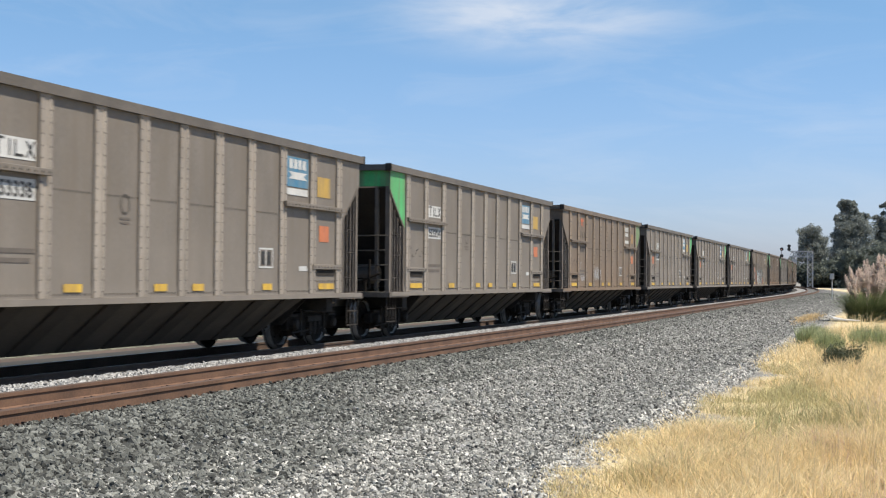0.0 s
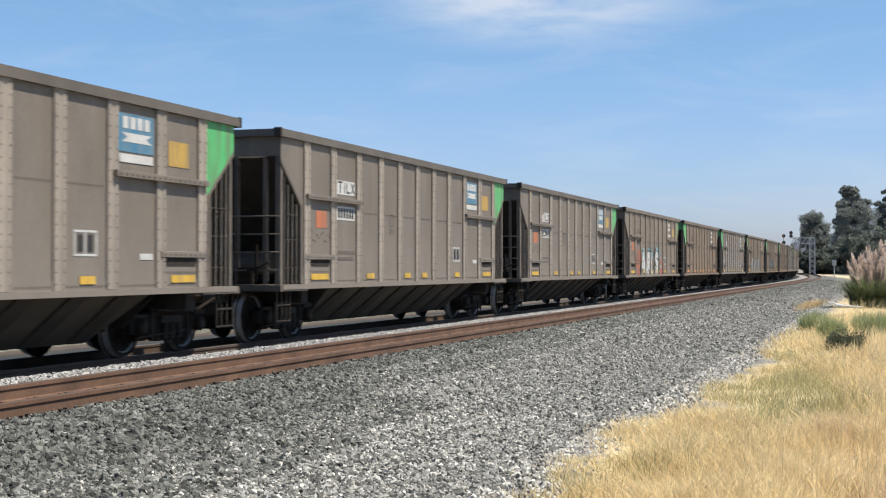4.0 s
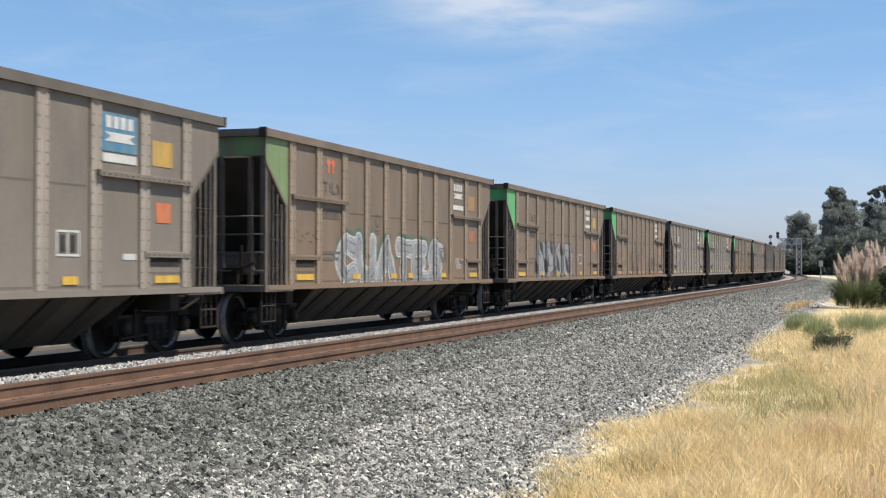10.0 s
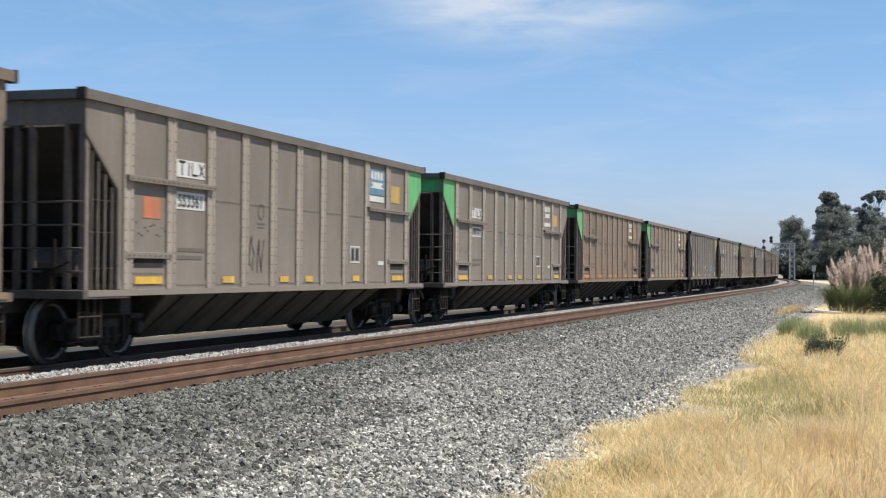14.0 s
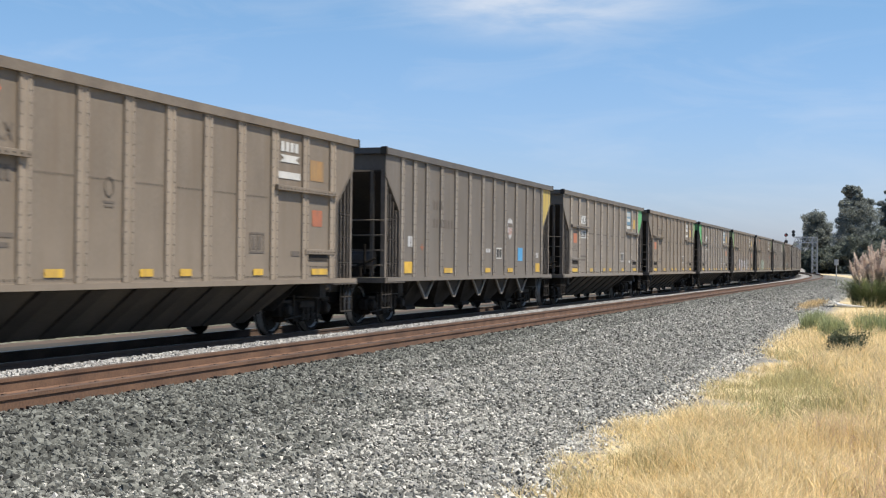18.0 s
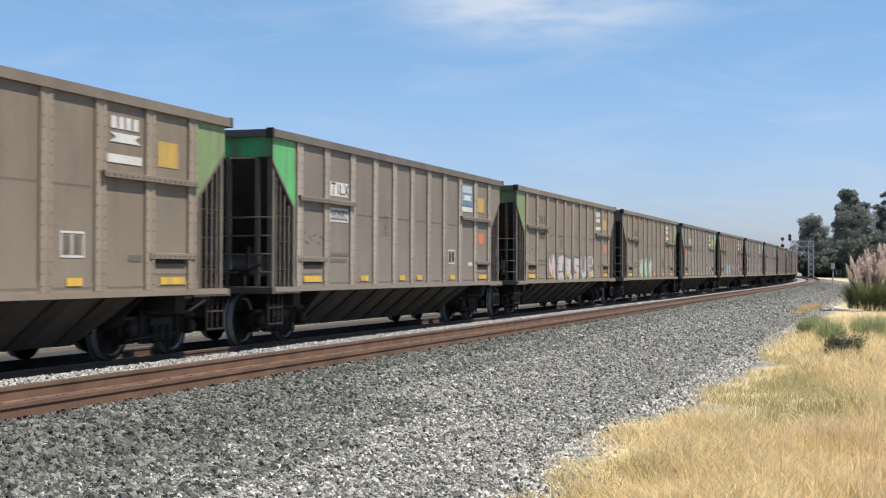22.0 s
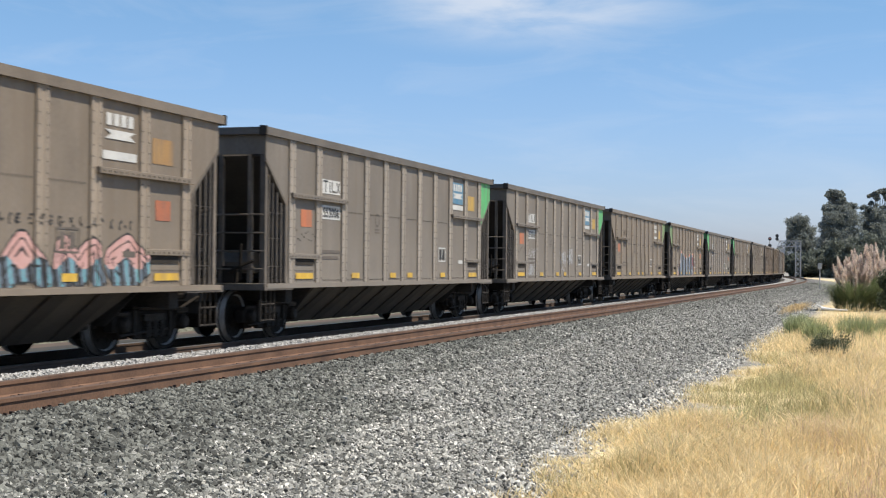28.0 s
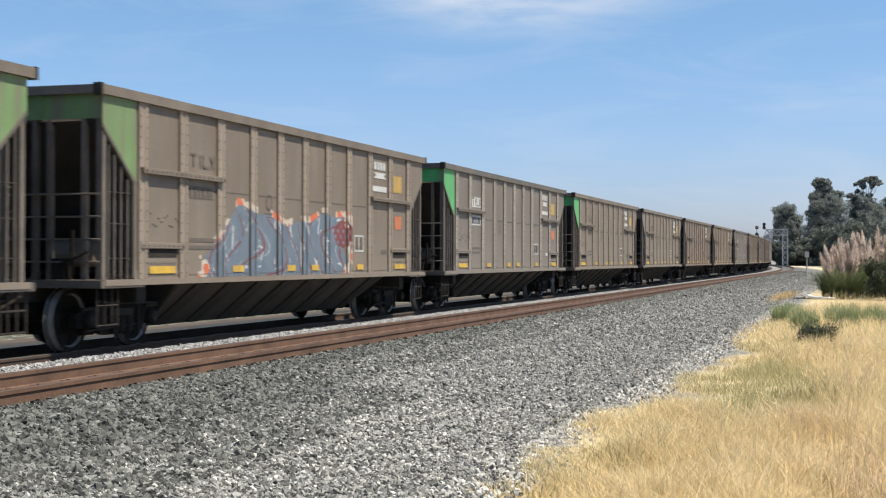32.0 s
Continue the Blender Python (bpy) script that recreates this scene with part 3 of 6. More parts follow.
def post_mesh(name, material, wide=0.24):
    """A pressed hat-shaped post with two rows of rivets, its foot at the sill."""
    bm = bmesh.new()
    w = wide / 2
    z0, z1 = 1.05, 3.665
    # two angle bars back to back, with a shallow channel between them
    prism(bm, ((0.0, -w), (0.0, w), (0.034, w), (0.04, w * 0.92), (0.04, w * 0.5), (0.026, w * 0.4), (0.026, -w * 0.4), (0.04, -w * 0.5), (0.04, -w * 0.92), (0.034, -w)), "z", z0, z1)
    bars = len(bm.faces)
    for u in (-w * 0.72, w * 0.72):
        for i in range(17):
            z = 1.13 + i * 0.155
            c = bm.verts.new((0.052, u, z))
            ring = [bm.verts.new((0.039, u + 0.017 * math.cos(a), z + 0.017 * math.sin(a))) for a in (0.5, 1.76, 3.02, 4.27, 5.53)]
            for k in range(5):
                bm.faces.new((ring[k], ring[(k + 1) % 5], c))
    me = mesh_of(name, bm, material, RIVET)
    me.polygons.foreach_set("material_index", [0 if i < bars else 1 for i in range(len(me.polygons))])
    return me


def wheelset_mesh():
    bm = bmesh.new()
    for side in (-1, 1):
        x = side * 0.72
        prof = [(-0.03, 0.1), (-0.03, 0.17), (-0.005, 0.2), (-0.005, 0.36), (-0.04, 0.39), (-0.04, 0.485), (-0.012, 0.487), (0.0, 0.457), (0.1, 0.45), (0.1, 0.39), (0.06, 0.37), (0.035, 0.2), (0.09, 0.15), (0.09, 0.06)]
        disc(bm, [(side * a, r) for a, r in prof], x, 24)
        for k in range(6):      # plate holes' bosses, that show the turning
            a = k * math.pi / 3
            y, z = 0.27 * math.cos(a), 0.27 * math.sin(a)
            disc(bm, [(0.0, 0.035), (side * 0.03, 0.02)], x + side * 0.045, 6, y, z)
    rod(bm, (-1.02, 0, 0), (1.02, 0, 0), 0.075, 8)
    me = mesh_of("wheelset", bm, IRON, STEEL)
    for p in me.polygons:
        c = p.center
        r = math.hypot(c.y, c.z)
        # Painted glint on the tread and on a ring inside the rim.
        if r > 0.44 and abs(p.normal.x) < 0.6 or 0.37 < r < 0.392 and abs(c.x) > 0.75:
            p.material_index = 1
    return me


def side_frame_mesh():
    bm = bmesh.new()
    prism(bm, ((-1.12, 0.36), (-1.12, 0.56), (-0.9, 0.62), (-0.45, 0.66), (0.45, 0.66), (0.9, 0.62), (1.12, 0.56), (1.12, 0.36), (0.95, 0.34), (0.8, 0.4), (0.35, 0.22), (-0.35, 0.22), (-0.8, 0.4), (-0.95, 0.34)), "x", -0.07, 0.07)
    for y in (-0.89, 0.89):
        disc(bm, [(0.0, 0.13), (0.1, 0.12), (0.12, 0.07)], 0.05, 12, y, 0.457)
    cast = len(bm.faces)
    for y in (-0.2, 0.0, 0.2):
        for k in range(6):
            disc(bm, [(-0.055, 0.03), (0.055, 0.03)], 0.1, 6, y - 0.035, 0.27 + 0.04 * k), disc(bm, [(-0.055, 0.03), (0.055, 0.03)], 0.1, 6, y + 0.035, 0.285 + 0.04 * k)
    for y in (-0.89, 0.89):
        disc(bm, [(0.0, 0.09), (0.03, 0.085), (0.035, 0.03)], 0.16, 10, y, 0.457)
        box(bm, 0.05, 0.12, y - 0.17, y + 0.17, 0.6, 0.64)
    rod(bm, (0.12, -1.0, 0.3), (0.12, 0.4, 0.36), 0.018, 5), rod(bm, (0.14, -0.5, 0.7), (0.14, 1.0, 0.66), 0.02, 5)
    rod(bm, (0.1, 0.52, 0.2), (0.1, 0.52, 0.72), 0.025, 5), rod(bm, (0.1, -0.56, 0.24), (0.1, -0.56, 0.74), 0.022, 5)
    box(bm, 0.06, 0.14, -0.32, 0.32, 0.5, 0.6)
    me = mesh_of("side_frame", bm, IRON, WORN_IRON)
    me.polygons.foreach_set("material_index", [0 if i < cast else 1 for i in range(len(me.polygons))])
    return me


WHEELSET, FRAME = wheelset_mesh(), side_frame_mesh()


def build_car(tone, hopper=False):
    """A coal car: its empty at rail level, +y towards the far end of the train, the side that shows at +x."""
    car = new("coal_hopper_car" if hopper else "coal_car")
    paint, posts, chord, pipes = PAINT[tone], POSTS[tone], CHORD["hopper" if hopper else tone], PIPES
    # tub: both side sheets with stepped ends, sloping end sheets, floor
    bm = bmesh.new()
    outline = ((-6.3, SILL + 0.1), (6.3, SILL + 0.1), (6.3, 2.43), (7.2, 3.2), (7.2, 3.68), (-7.2, 3.68), (-7.2, 3.2), (-6.3, 2.43))
    for side in (-1, 1):
        prism(bm, outline, "x", side * SIDE, side * (SIDE - 0.02))
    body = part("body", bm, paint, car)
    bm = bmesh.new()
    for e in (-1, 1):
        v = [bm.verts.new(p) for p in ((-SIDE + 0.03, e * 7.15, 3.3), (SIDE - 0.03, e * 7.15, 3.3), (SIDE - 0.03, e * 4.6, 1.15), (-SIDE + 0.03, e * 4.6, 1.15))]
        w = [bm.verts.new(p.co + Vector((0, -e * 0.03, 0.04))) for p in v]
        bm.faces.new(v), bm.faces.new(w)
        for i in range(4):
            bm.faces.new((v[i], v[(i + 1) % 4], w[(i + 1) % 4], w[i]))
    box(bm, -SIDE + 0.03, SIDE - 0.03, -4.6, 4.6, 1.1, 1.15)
    part("slope_sheet", bm, INSIDE, car, "dark sloping end sheets")
    # corner panels over the sheets' ends, and the end plates
    made = {}
    for side in (1, -1):
        for e in (-1, 1):
            bm = bmesh.new()
            x = side * SIDE
            prism(bm, ((e * 6.26, 2.46), (e * 7.19, 3.24), (e * 7.19, 3.66), (e * 6.26, 3.66)), "x", x, x + side * 0.006)
            made[side, e] = part("corner_panel", bm, paint, car)
    for e in (-1, 1):
        bm = bmesh.new()
        box(bm, -SIDE + 0.025, SIDE - 0.025, e * 7.17 - 0.015, e * 7.17 + 0.015, 3.33, 3.68)
        for x in (-0.5, 0.5):
            box(bm, x - 0.04, x + 0.04, e * 7.17 - 0.05, e * 7.17 + 0.05, 3.33, 3.68)
        made["end", e] = part("end_plate", bm, paint, car)
    bm = bmesh.new()
    for side in (-1, 1):
        a, b = sorted((side * (SIDE - 0.05), side * (SIDE + 0.07)))
        box(bm, a, b, -HALF, HALF, TOP - 0.14, TOP)
    for e in (-1, 1):
        a, b = sorted((e * HALF, e * (HALF - 0.16)))
        box(bm, -SIDE + 0.05, SIDE - 0.05, a, b, TOP - 0.13, TOP - 0.004)
    part("top_chord", bm, chord, car, "box-section top rail along the rim")
    for e in (-1, 1):
        bm = bmesh.new()
        box(bm, SIDE - 0.06, SIDE + 0.076, e * (HALF + 0.01) - 0.03, e * (HALF + 0.01) + 0.03, TOP - 0.15, TOP + 0.015)
        part("corner_casting", bm, DARK, car)
    # posts
    pm = post_mesh("side_post", posts, 0.19 if hopper else 0.26)
    for side in (1, -1):
        for y in (HOPPER_POSTS if hopper else POST_Y):
            part("side_post", pm, None, car, place=pose(side * SIDE, y, 0, 0, 0, 0 if side > 0 else 180))
    bm = bmesh.new()
    box(bm, SIDE - 0.1, SIDE + 0.07, -7.2, 7.2, SILL, SILL + 0.085)
    box(bm, SIDE - 0.02, SIDE + 0.012, -6.3, 6.3, SILL + 0.085, 1.17)
    sill = mesh_of("side_sill", bm, paint)
    part("side_sill", sill, None, car), part("side_sill", sill, None, car, place=pose(0, 0, 0, 0, 0, 180))
    if not hopper:
        for y0, y1, z in ((-6.2, -3.5, 2.66), (-6.2, -4.85, 1.55), (3.55, 6.2, 2.66), (4.85, 6.2, 1.55)):
            bm = bmesh.new()
            p = 0.1 if z > 2 else 0.05
            prism(bm, ((SIDE, z - 0.01), (SIDE + p - 0.015, z - 0.05), (SIDE + p, z - 0.045), (SIDE + p, z + 0.035), (SIDE + p - 0.005, z + 0.04), (SIDE, z + 0.042)), "y", y0, y1)
            bars = len(bm.faces)
            for k in range(int((y1 - y0) / 0.15)):
                y = y0 + 0.09 + 0.15 * k
                box(bm, SIDE + p - 0.002, SIDE + p + 0.01, y - 0.013, y + 0.013, z - 0.022, z + 0.004)
            me = mesh_of("stiffener", bm, paint, RIVET)
            me.polygons.foreach_set("material_index", [0 if i < bars else 1 for i in range(len(me.polygons))])
            part("stiffener", me, None, car), part("stiffener", me, None, car, place=pose(0, 0, 0, 0, 0, 180))
        for z, y0, y1 in ((2.46, -4.7, 3.5), (1.095, -6.0, 6.0), (1.275, -6.2, -4.95), (1.275, 4.95, 6.2)):
            bm = bmesh.new()
            for k in range(int((y1 - y0) / 0.1)):
                y = y0 + 0.1 * k
                lift = 0.012 if z < 1.17 else 0.0
                box(bm, SIDE + lift, SIDE + lift + 0.006, y - 0.016, y + 0.016, z - 0.015, z + 0.015)
            tagged(part("rivet_row", bm, RIVET, car), kind="stuff")
        # Shadow under the end ledges, put in as dark plates.
        for e in (-1, 1):
            bm = bmesh.new()
            box(bm, SIDE - 0.01, SIDE + 0.012, e * 5.48 - 0.44, e * 5.48 + 0.44, 1.38, 1.505)
            part("jacking_slot", bm, DARK, car, "dark plate for the shadow under the ledge")
    # ends: corner ladders, upright posts, cross rails, platforms
    for e in (-1, 1):
        for x, w in ((-1.48, 0.05), (-0.66, 0.035), (-0.42, 0.035), (0.42, 0.035), (0.66, 0.035), (1.22, 0.03), (1.48, 0.05)):
            bm = bmesh.new()
            box(bm, x - w, x + w, e * 7.12 - 0.05, e * 7.12 + 0.05, 1.05, 3.36)
            part("end_post", bm, pipes, car)
        for side in (-1, 1):
            bm = bmesh.new()
            box(bm, side * 1.5 - 0.022, side * 1.5 + 0.022, e * 6.46 - 0.016, e * 6.46 + 0.016, 1.05, 2.5)
            ladder = part("ladder", bm, pipes, car, "steel ladder at the car's corner")
            for y, z in ((6.64, 2.68), (6.82, 2.84), (6.98, 2.98)):
                bm = bmesh.new()
                box(bm, side * 1.5 - 0.022, side * 1.5 + 0.022, e * y - 0.016, e * y + 0.016, 1.05, z)
                part("upright", bm, pipes, ladder)
            for z in (1.35, 1.85, 2.3) if side > 0 else ():
                bm = bmesh.new()
                rod(bm, (side * 1.5, e * 6.36, z), (side * 1.5, e * 7.12, z), 0.01, 5)
                part("rung", bm, DARK, ladder)
            bm = bmesh.new()
            prism(bm, ((e * 6.3, 1.06), (e * 6.36, 1.06), (e * 6.36, 2.47), (e * 7.19, 3.19), (e * 7.19, 3.26), (e * 6.3, 2.49)), "x", side * (SIDE - 0.045), side * (SIDE + 0.012))
            part("edge_angle", bm, pipes, car)
        bm = bmesh.new()
        for z in (1.3, 1.62, 1.94, 2.26):
            rod(bm, (-1.5, e * 7.2, z), (1.5, e * 7.2, z), 0.016, 5)
        part("cross_rail", bm, pipes, car)
        bm = bmesh.new()
        rod(bm, (1.1, e * 7.24, 1.1), (1.1, e * 7.24, 1.75), 0.03, 6)
        rod(bm, (0.85, e * 7.24, 1.25), (1.35, e * 7.24, 1.45), 0.025, 6)
        box(bm, 0.72, 0.95, e * 7.1 - 0.1, e * 7.1 + 0.1, 1.05, 1.35)
        part("valve_gear", bm, IRON, car)
        bm = bmesh.new()
        box(bm, -1.6, 1.6, e * 6.7 - 0.6, e * 6.7 + 0.6, 0.93, 1.04)
        box(bm, -0.35, 0.35, e * 6.4 - 0.9, e * 6.4 + 0.9, 0.72, 0.93)
        part("platform", bm, PIPES, car)
        bm = bmesh.new()
        rod(bm, (0, e * 7.3, 0.84), (0, e * 7.92, 0.84), 0.09, 8)
        box(bm, -0.17, 0.17, e * 8.0 - 0.13, e * 8.0 + 0.08, 0.7, 0.98)
        rod(bm, (0.3, e * 7.3, 0.8), (0.12, e * 7.95, 0.5), 0.03, 6)
        part("coupler", bm, IRON, car, "steel coupler and air hose")
        for x in (-1.5, 1.5):
            bm = bmesh.new()
            for z in (0.4, 0.68):
                rod(bm, (x, e * 6.7, z), (x, e * 7.25, z), 0.016, 5)
            for y in (6.7, 6.86, 7.05, 7.25):
                rod(bm, (x, e * y, 0.38), (x, e * y, 0.95), 0.017, 5)
            part("stirrup_step", bm, DARK, car)
    bm = bmesh.new()
    rod(bm, (0.2, -6.3, 1.42), (0.95, -6.3, 1.42), 0.2, 12)
    part("brake_cylinder", bm, chord, car)
    bm = bmesh.new()
    box(bm, -0.9, -0.35, -6.6, -6.35, 1.05, 1.5)
    part("brake_box", bm, IRON, car)
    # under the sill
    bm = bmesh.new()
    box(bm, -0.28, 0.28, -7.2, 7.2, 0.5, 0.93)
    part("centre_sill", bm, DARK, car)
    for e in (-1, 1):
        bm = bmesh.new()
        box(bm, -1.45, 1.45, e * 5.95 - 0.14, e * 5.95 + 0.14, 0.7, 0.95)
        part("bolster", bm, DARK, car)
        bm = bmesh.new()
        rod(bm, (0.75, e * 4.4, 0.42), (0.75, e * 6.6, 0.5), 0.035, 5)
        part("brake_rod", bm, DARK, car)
        # Dark sheet added for the shade between hopper and truck.
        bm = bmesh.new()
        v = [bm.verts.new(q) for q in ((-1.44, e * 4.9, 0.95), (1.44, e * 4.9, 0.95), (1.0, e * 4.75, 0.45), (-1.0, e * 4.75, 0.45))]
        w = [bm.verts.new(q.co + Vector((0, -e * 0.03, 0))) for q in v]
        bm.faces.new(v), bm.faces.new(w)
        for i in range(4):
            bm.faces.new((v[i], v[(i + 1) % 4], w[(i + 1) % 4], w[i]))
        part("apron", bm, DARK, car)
    if hopper:
        # Dark box added to block the bright view between the chutes.
        bm = bmesh.new()
        box(bm, -0.6, 0.4, -5.2, 5.2, 0.3, 0.94)
        part("centre_hood", bm, DARK, car)
        for k in range(5):
            bm = bmesh.new()
            y = -4.1 + 2.14 * k
            v0 = [(-1.35, y - 1.05, 0.98), (1.35, y - 1.05, 0.98), (1.35, y + 1.05, 0.98), (-1.35, y + 1.05, 0.98)]
            v1 = [(-0.95, y - 0.3, 0.34), (0.95, y - 0.3, 0.34), (0.95, y + 0.3, 0.34), (-0.95, y + 0.3, 0.34)]
            a, b = [bm.verts.new(p) for p in v0], [bm.verts.new(p) for p in v1]
            bm.faces.new(a), bm.faces.new(b)
            for i in range(4):
                bm.faces.new((a[i], a[(i + 1) % 4], b[(i + 1) % 4], b[i]))
            box(bm, -1.0, 1.02, y - 0.32, y + 0.32, 0.27, 0.35)
            part("hopper_chute", bm, DARK, car, "sooty discharge chute under the hopper")
            bm = bmesh.new()
            prism(bm, ((y - 0.62, 0.97), (y + 0.62, 0.97), (y + 0.05, 0.56), (y - 0.05, 0.56)), "x", 1.33, 1.36)
            gusset = part("gusset", bm, HOPPER_DARK, car)
            bm = bmesh.new()
            for e in (-1, 1):
                prism(bm, ((y + e * 0.62, 0.97), (y + e * 0.53, 0.97), (y - e * 0.02, 0.55), (y + e * 0.07, 0.52)), "x", 1.361, 1.4)
            part("edge_bar", bm, posts, gusset)
    else:
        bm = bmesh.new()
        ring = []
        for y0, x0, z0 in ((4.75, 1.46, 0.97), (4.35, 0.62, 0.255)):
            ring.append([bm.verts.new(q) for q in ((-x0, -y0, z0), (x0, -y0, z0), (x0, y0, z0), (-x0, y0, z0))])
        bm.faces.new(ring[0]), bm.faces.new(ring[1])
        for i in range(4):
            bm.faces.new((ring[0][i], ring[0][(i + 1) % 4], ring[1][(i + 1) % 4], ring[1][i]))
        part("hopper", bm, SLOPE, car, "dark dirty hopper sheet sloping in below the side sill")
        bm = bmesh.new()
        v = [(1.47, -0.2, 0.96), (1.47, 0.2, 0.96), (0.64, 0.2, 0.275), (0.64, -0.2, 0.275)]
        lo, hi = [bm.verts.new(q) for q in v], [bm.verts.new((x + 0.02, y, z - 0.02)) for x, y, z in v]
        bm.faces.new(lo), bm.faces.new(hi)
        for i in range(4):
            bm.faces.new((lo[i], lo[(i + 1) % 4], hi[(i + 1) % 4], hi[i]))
        # Ribs in the darker copy, painting the shade bands across the sheet.
        me = mesh_of("hopper_rib", bm, HOPPER_DARK)
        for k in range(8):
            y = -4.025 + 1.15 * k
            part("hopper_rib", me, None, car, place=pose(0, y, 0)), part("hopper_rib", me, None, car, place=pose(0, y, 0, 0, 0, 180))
    # trucks
    for e in (-1, 1):
        bm = bmesh.new()
        box(bm, -0.95, 0.95, -0.2, 0.2, 0.42, 0.68)
        disc(bm, [(-0.02, 0.2), (0.02, 0.2)], 0.0, 8, 0, 0.7)
        truck = part("truck", bm, IRON, car, "cast steel four-wheel truck", place=pose(0, e * 5.95, 0))
        # Dark boxes added where brake beams sit, to block the bright view through.
        bm = bmesh.new()
        box(bm, -0.85, 0.85, -0.62, -0.3, 0.22, 0.6)
        part("brake_beam", bm, DARK, truck)
        bm = bmesh.new()
        box(bm, -0.85, 0.85, 0.3, 0.62, 0.22, 0.6)
        part("brake_beam", bm, DARK, truck)
        for side in (-1, 1):
            part("side_frame", FRAME, None, truck, place=pose(side * 1.0, 0, 0, 0, 0, 0 if side > 0 else 180))
        for y in (-0.89, 0.89):
            part("wheelset", WHEELSET, None, truck, place=pose(0, y, 0.457))
    return car


# number: tone, painted corners (n near end, f far end, lower case worn), emblem, square, figures, drawing
CARS = {
    1: ("grey", "", "blue", "y", "553338", ""), 2: ("grey", "N", "blue", "y", "553354", ""), 3: ("brown", "f", "white", "y", "", "scribble"),
    4: ("grey", "F", "blue", "nl", "553480", ""), 5: ("grey", "F", "blue", "nl", "", ""), 6: ("grey", "F", "blue", "nl", "553044", ""),
    7: ("dust", "f", "white", "nl", "", "bold"), 8: ("brown", "N", "plain", "o", "", ""), 9: ("grey", "N", "blue", "y", "553398", "cross"),
    10: ("brown", "n", "plain", "or", "", "silver"), 11: ("brown", "N", "white", "y", "", "block"), 12: ("brown", "N", "plain", "o", "", "wire"),
    13: ("grey", "F", "blue", "nl", "553361", "smudge"), 14: ("grey", "N", "white", "", "", ""), 15: ("brown", "N", "plain", "o", "", ""),
    16: ("dust", "N", "plain", "or", "", ""), 17: ("steel", "", "", "", "", ""), 18: ("grey", "F", "blue", "nl", "553387", ""),
    19: ("dust", "f", "white", "nl", "", ""), 20: ("grey", "N", "blue", "y", "553552", ""), 21: ("dust", "n", "white", "y", "", "pinkwhite"),
    22: ("dust", "f", "plain", "or", "", "mint"), 23: ("grey", "F", "white", "nl", "", ""), 24: ("dust", "", "plain", "or", "", "teal"),
    25: ("grey", "F", "blue", "nl", "553006", ""), 26: ("grey", "F", "blue", "nl", "553566", "chalk"), 27: ("dust", "f", "white", "nl", "", "ghost"),
    28: ("dust", "n", "white", "y", "", "slate"), 29: ("grey", "N", "white", "y", "", ""), 30: ("dust", "N", "white", "", "", ""), 31: ("dust", "", "white", "", "", ""),
    32: ("brown", "", "plain", "", "", ""), 33: ("tan", "", "plain", "", "", ""), 34: ("grey", "", "white", "", "", ""), 35: ("tan", "", "plain", "", "", ""),
    36: ("dust", "", "plain", "", "", ""), 37: ("brown", "", "plain", "", "", ""), 38: ("grey", "", "white", "", "", ""), 39: ("dust", "", "plain", "", "", ""),
    40: ("tan", "", "plain", "", "", ""), 41: ("brown", "", "plain", "", "", ""), 42: ("dust", "", "plain", "", "", ""),
}
DRAWN = {"scribble": "small white spray scribbles", "bold": "bold white, blue and red spray lettering", "cross": "a white sprayed cross", "silver": "large silver spray lettering",
         "block": "silver block spray lettering", "wire": "thin black spray scrawl", "smudge": "small dark spray marks", "pinkwhite": "pinkish white spray lettering",
         "mint": "pale green spray lettering", "teal": "teal and pink spray lettering", "chalk": "white spray scribbles", "ghost": "faded ghost lettering", "slate": "slate blue and red spray lettering"}


def plate(parent, name, material, y0, y1, z0, z1, lift=0.004, label=""):
    bm = bmesh.new()
    box(bm, SIDE + lift, SIDE + lift + 0.003, y0, y1, z0, z1)
    return part(name, bm, material, parent, label)


def figures(parent, text, y, z, high, material, lift=0.006):
    """Painted figures on the side that shows, from y on, with their foot at z."""
    cu = bpy.data.curves.new("figures", "FONT")
    cu.body, cu.size, cu.extrude, cu.space_character, cu.offset = text, high / 0.7, 0.0015, 1.03, 0.006
    ob = new("figures", cu)
    me = bpy.data.meshes.new_from_object(ob.evaluated_get(bpy.context.evaluated_depsgraph_get()))
    bpy.data.objects.remove(ob)
    bpy.data.curves.remove(cu)
    me.materials.clear()
    me.materials.append(material)
    turn = Matrix(((0, 0, 1, SIDE + lift), (1, 0, 0, y), (0, 1, 0, z), (0, 0, 0, 1)))
    return part("car_number", me, None, parent, place=turn)


def mark(parent, y, z, high, material, lift=0.006):
    """A four-letter owner's mark as plain strokes."""
    bm = bmesh.new()
    w, k = high * 0.16, high * 1.05
    def bar(a, b):
        (ya, za), (yb, zb) = a, b
        d = Vector((yb - ya, zb - za)).normalized()
        n = Vector((-d.y, d.x)) * w / 2
        q = [(ya + n.x, za + n.y), (yb + n.x, zb + n.y), (yb - n.x, zb - n.y), (ya - n.x, za - n.y)]
        prism(bm, [(y + p, z + r) for p, r in q], "x", SIDE + lift, SIDE + lift + 0.003)
    bar((k * 0.5, 0), (k * 0.5, high)), bar((0, high), (k, high))
    bar((k * 1.5, 0), (k * 1.5, high))
    bar((k * 2.0, 0), (k * 2.0, high)), bar((k * 2.0, 0.02), (k * 2.8, 0.02))
    bar((k * 3.05, 0), (k * 3.75, high)), bar((k * 3.75, 0), (k * 3.05, high))
    return part("owner_mark", bm, material, parent)


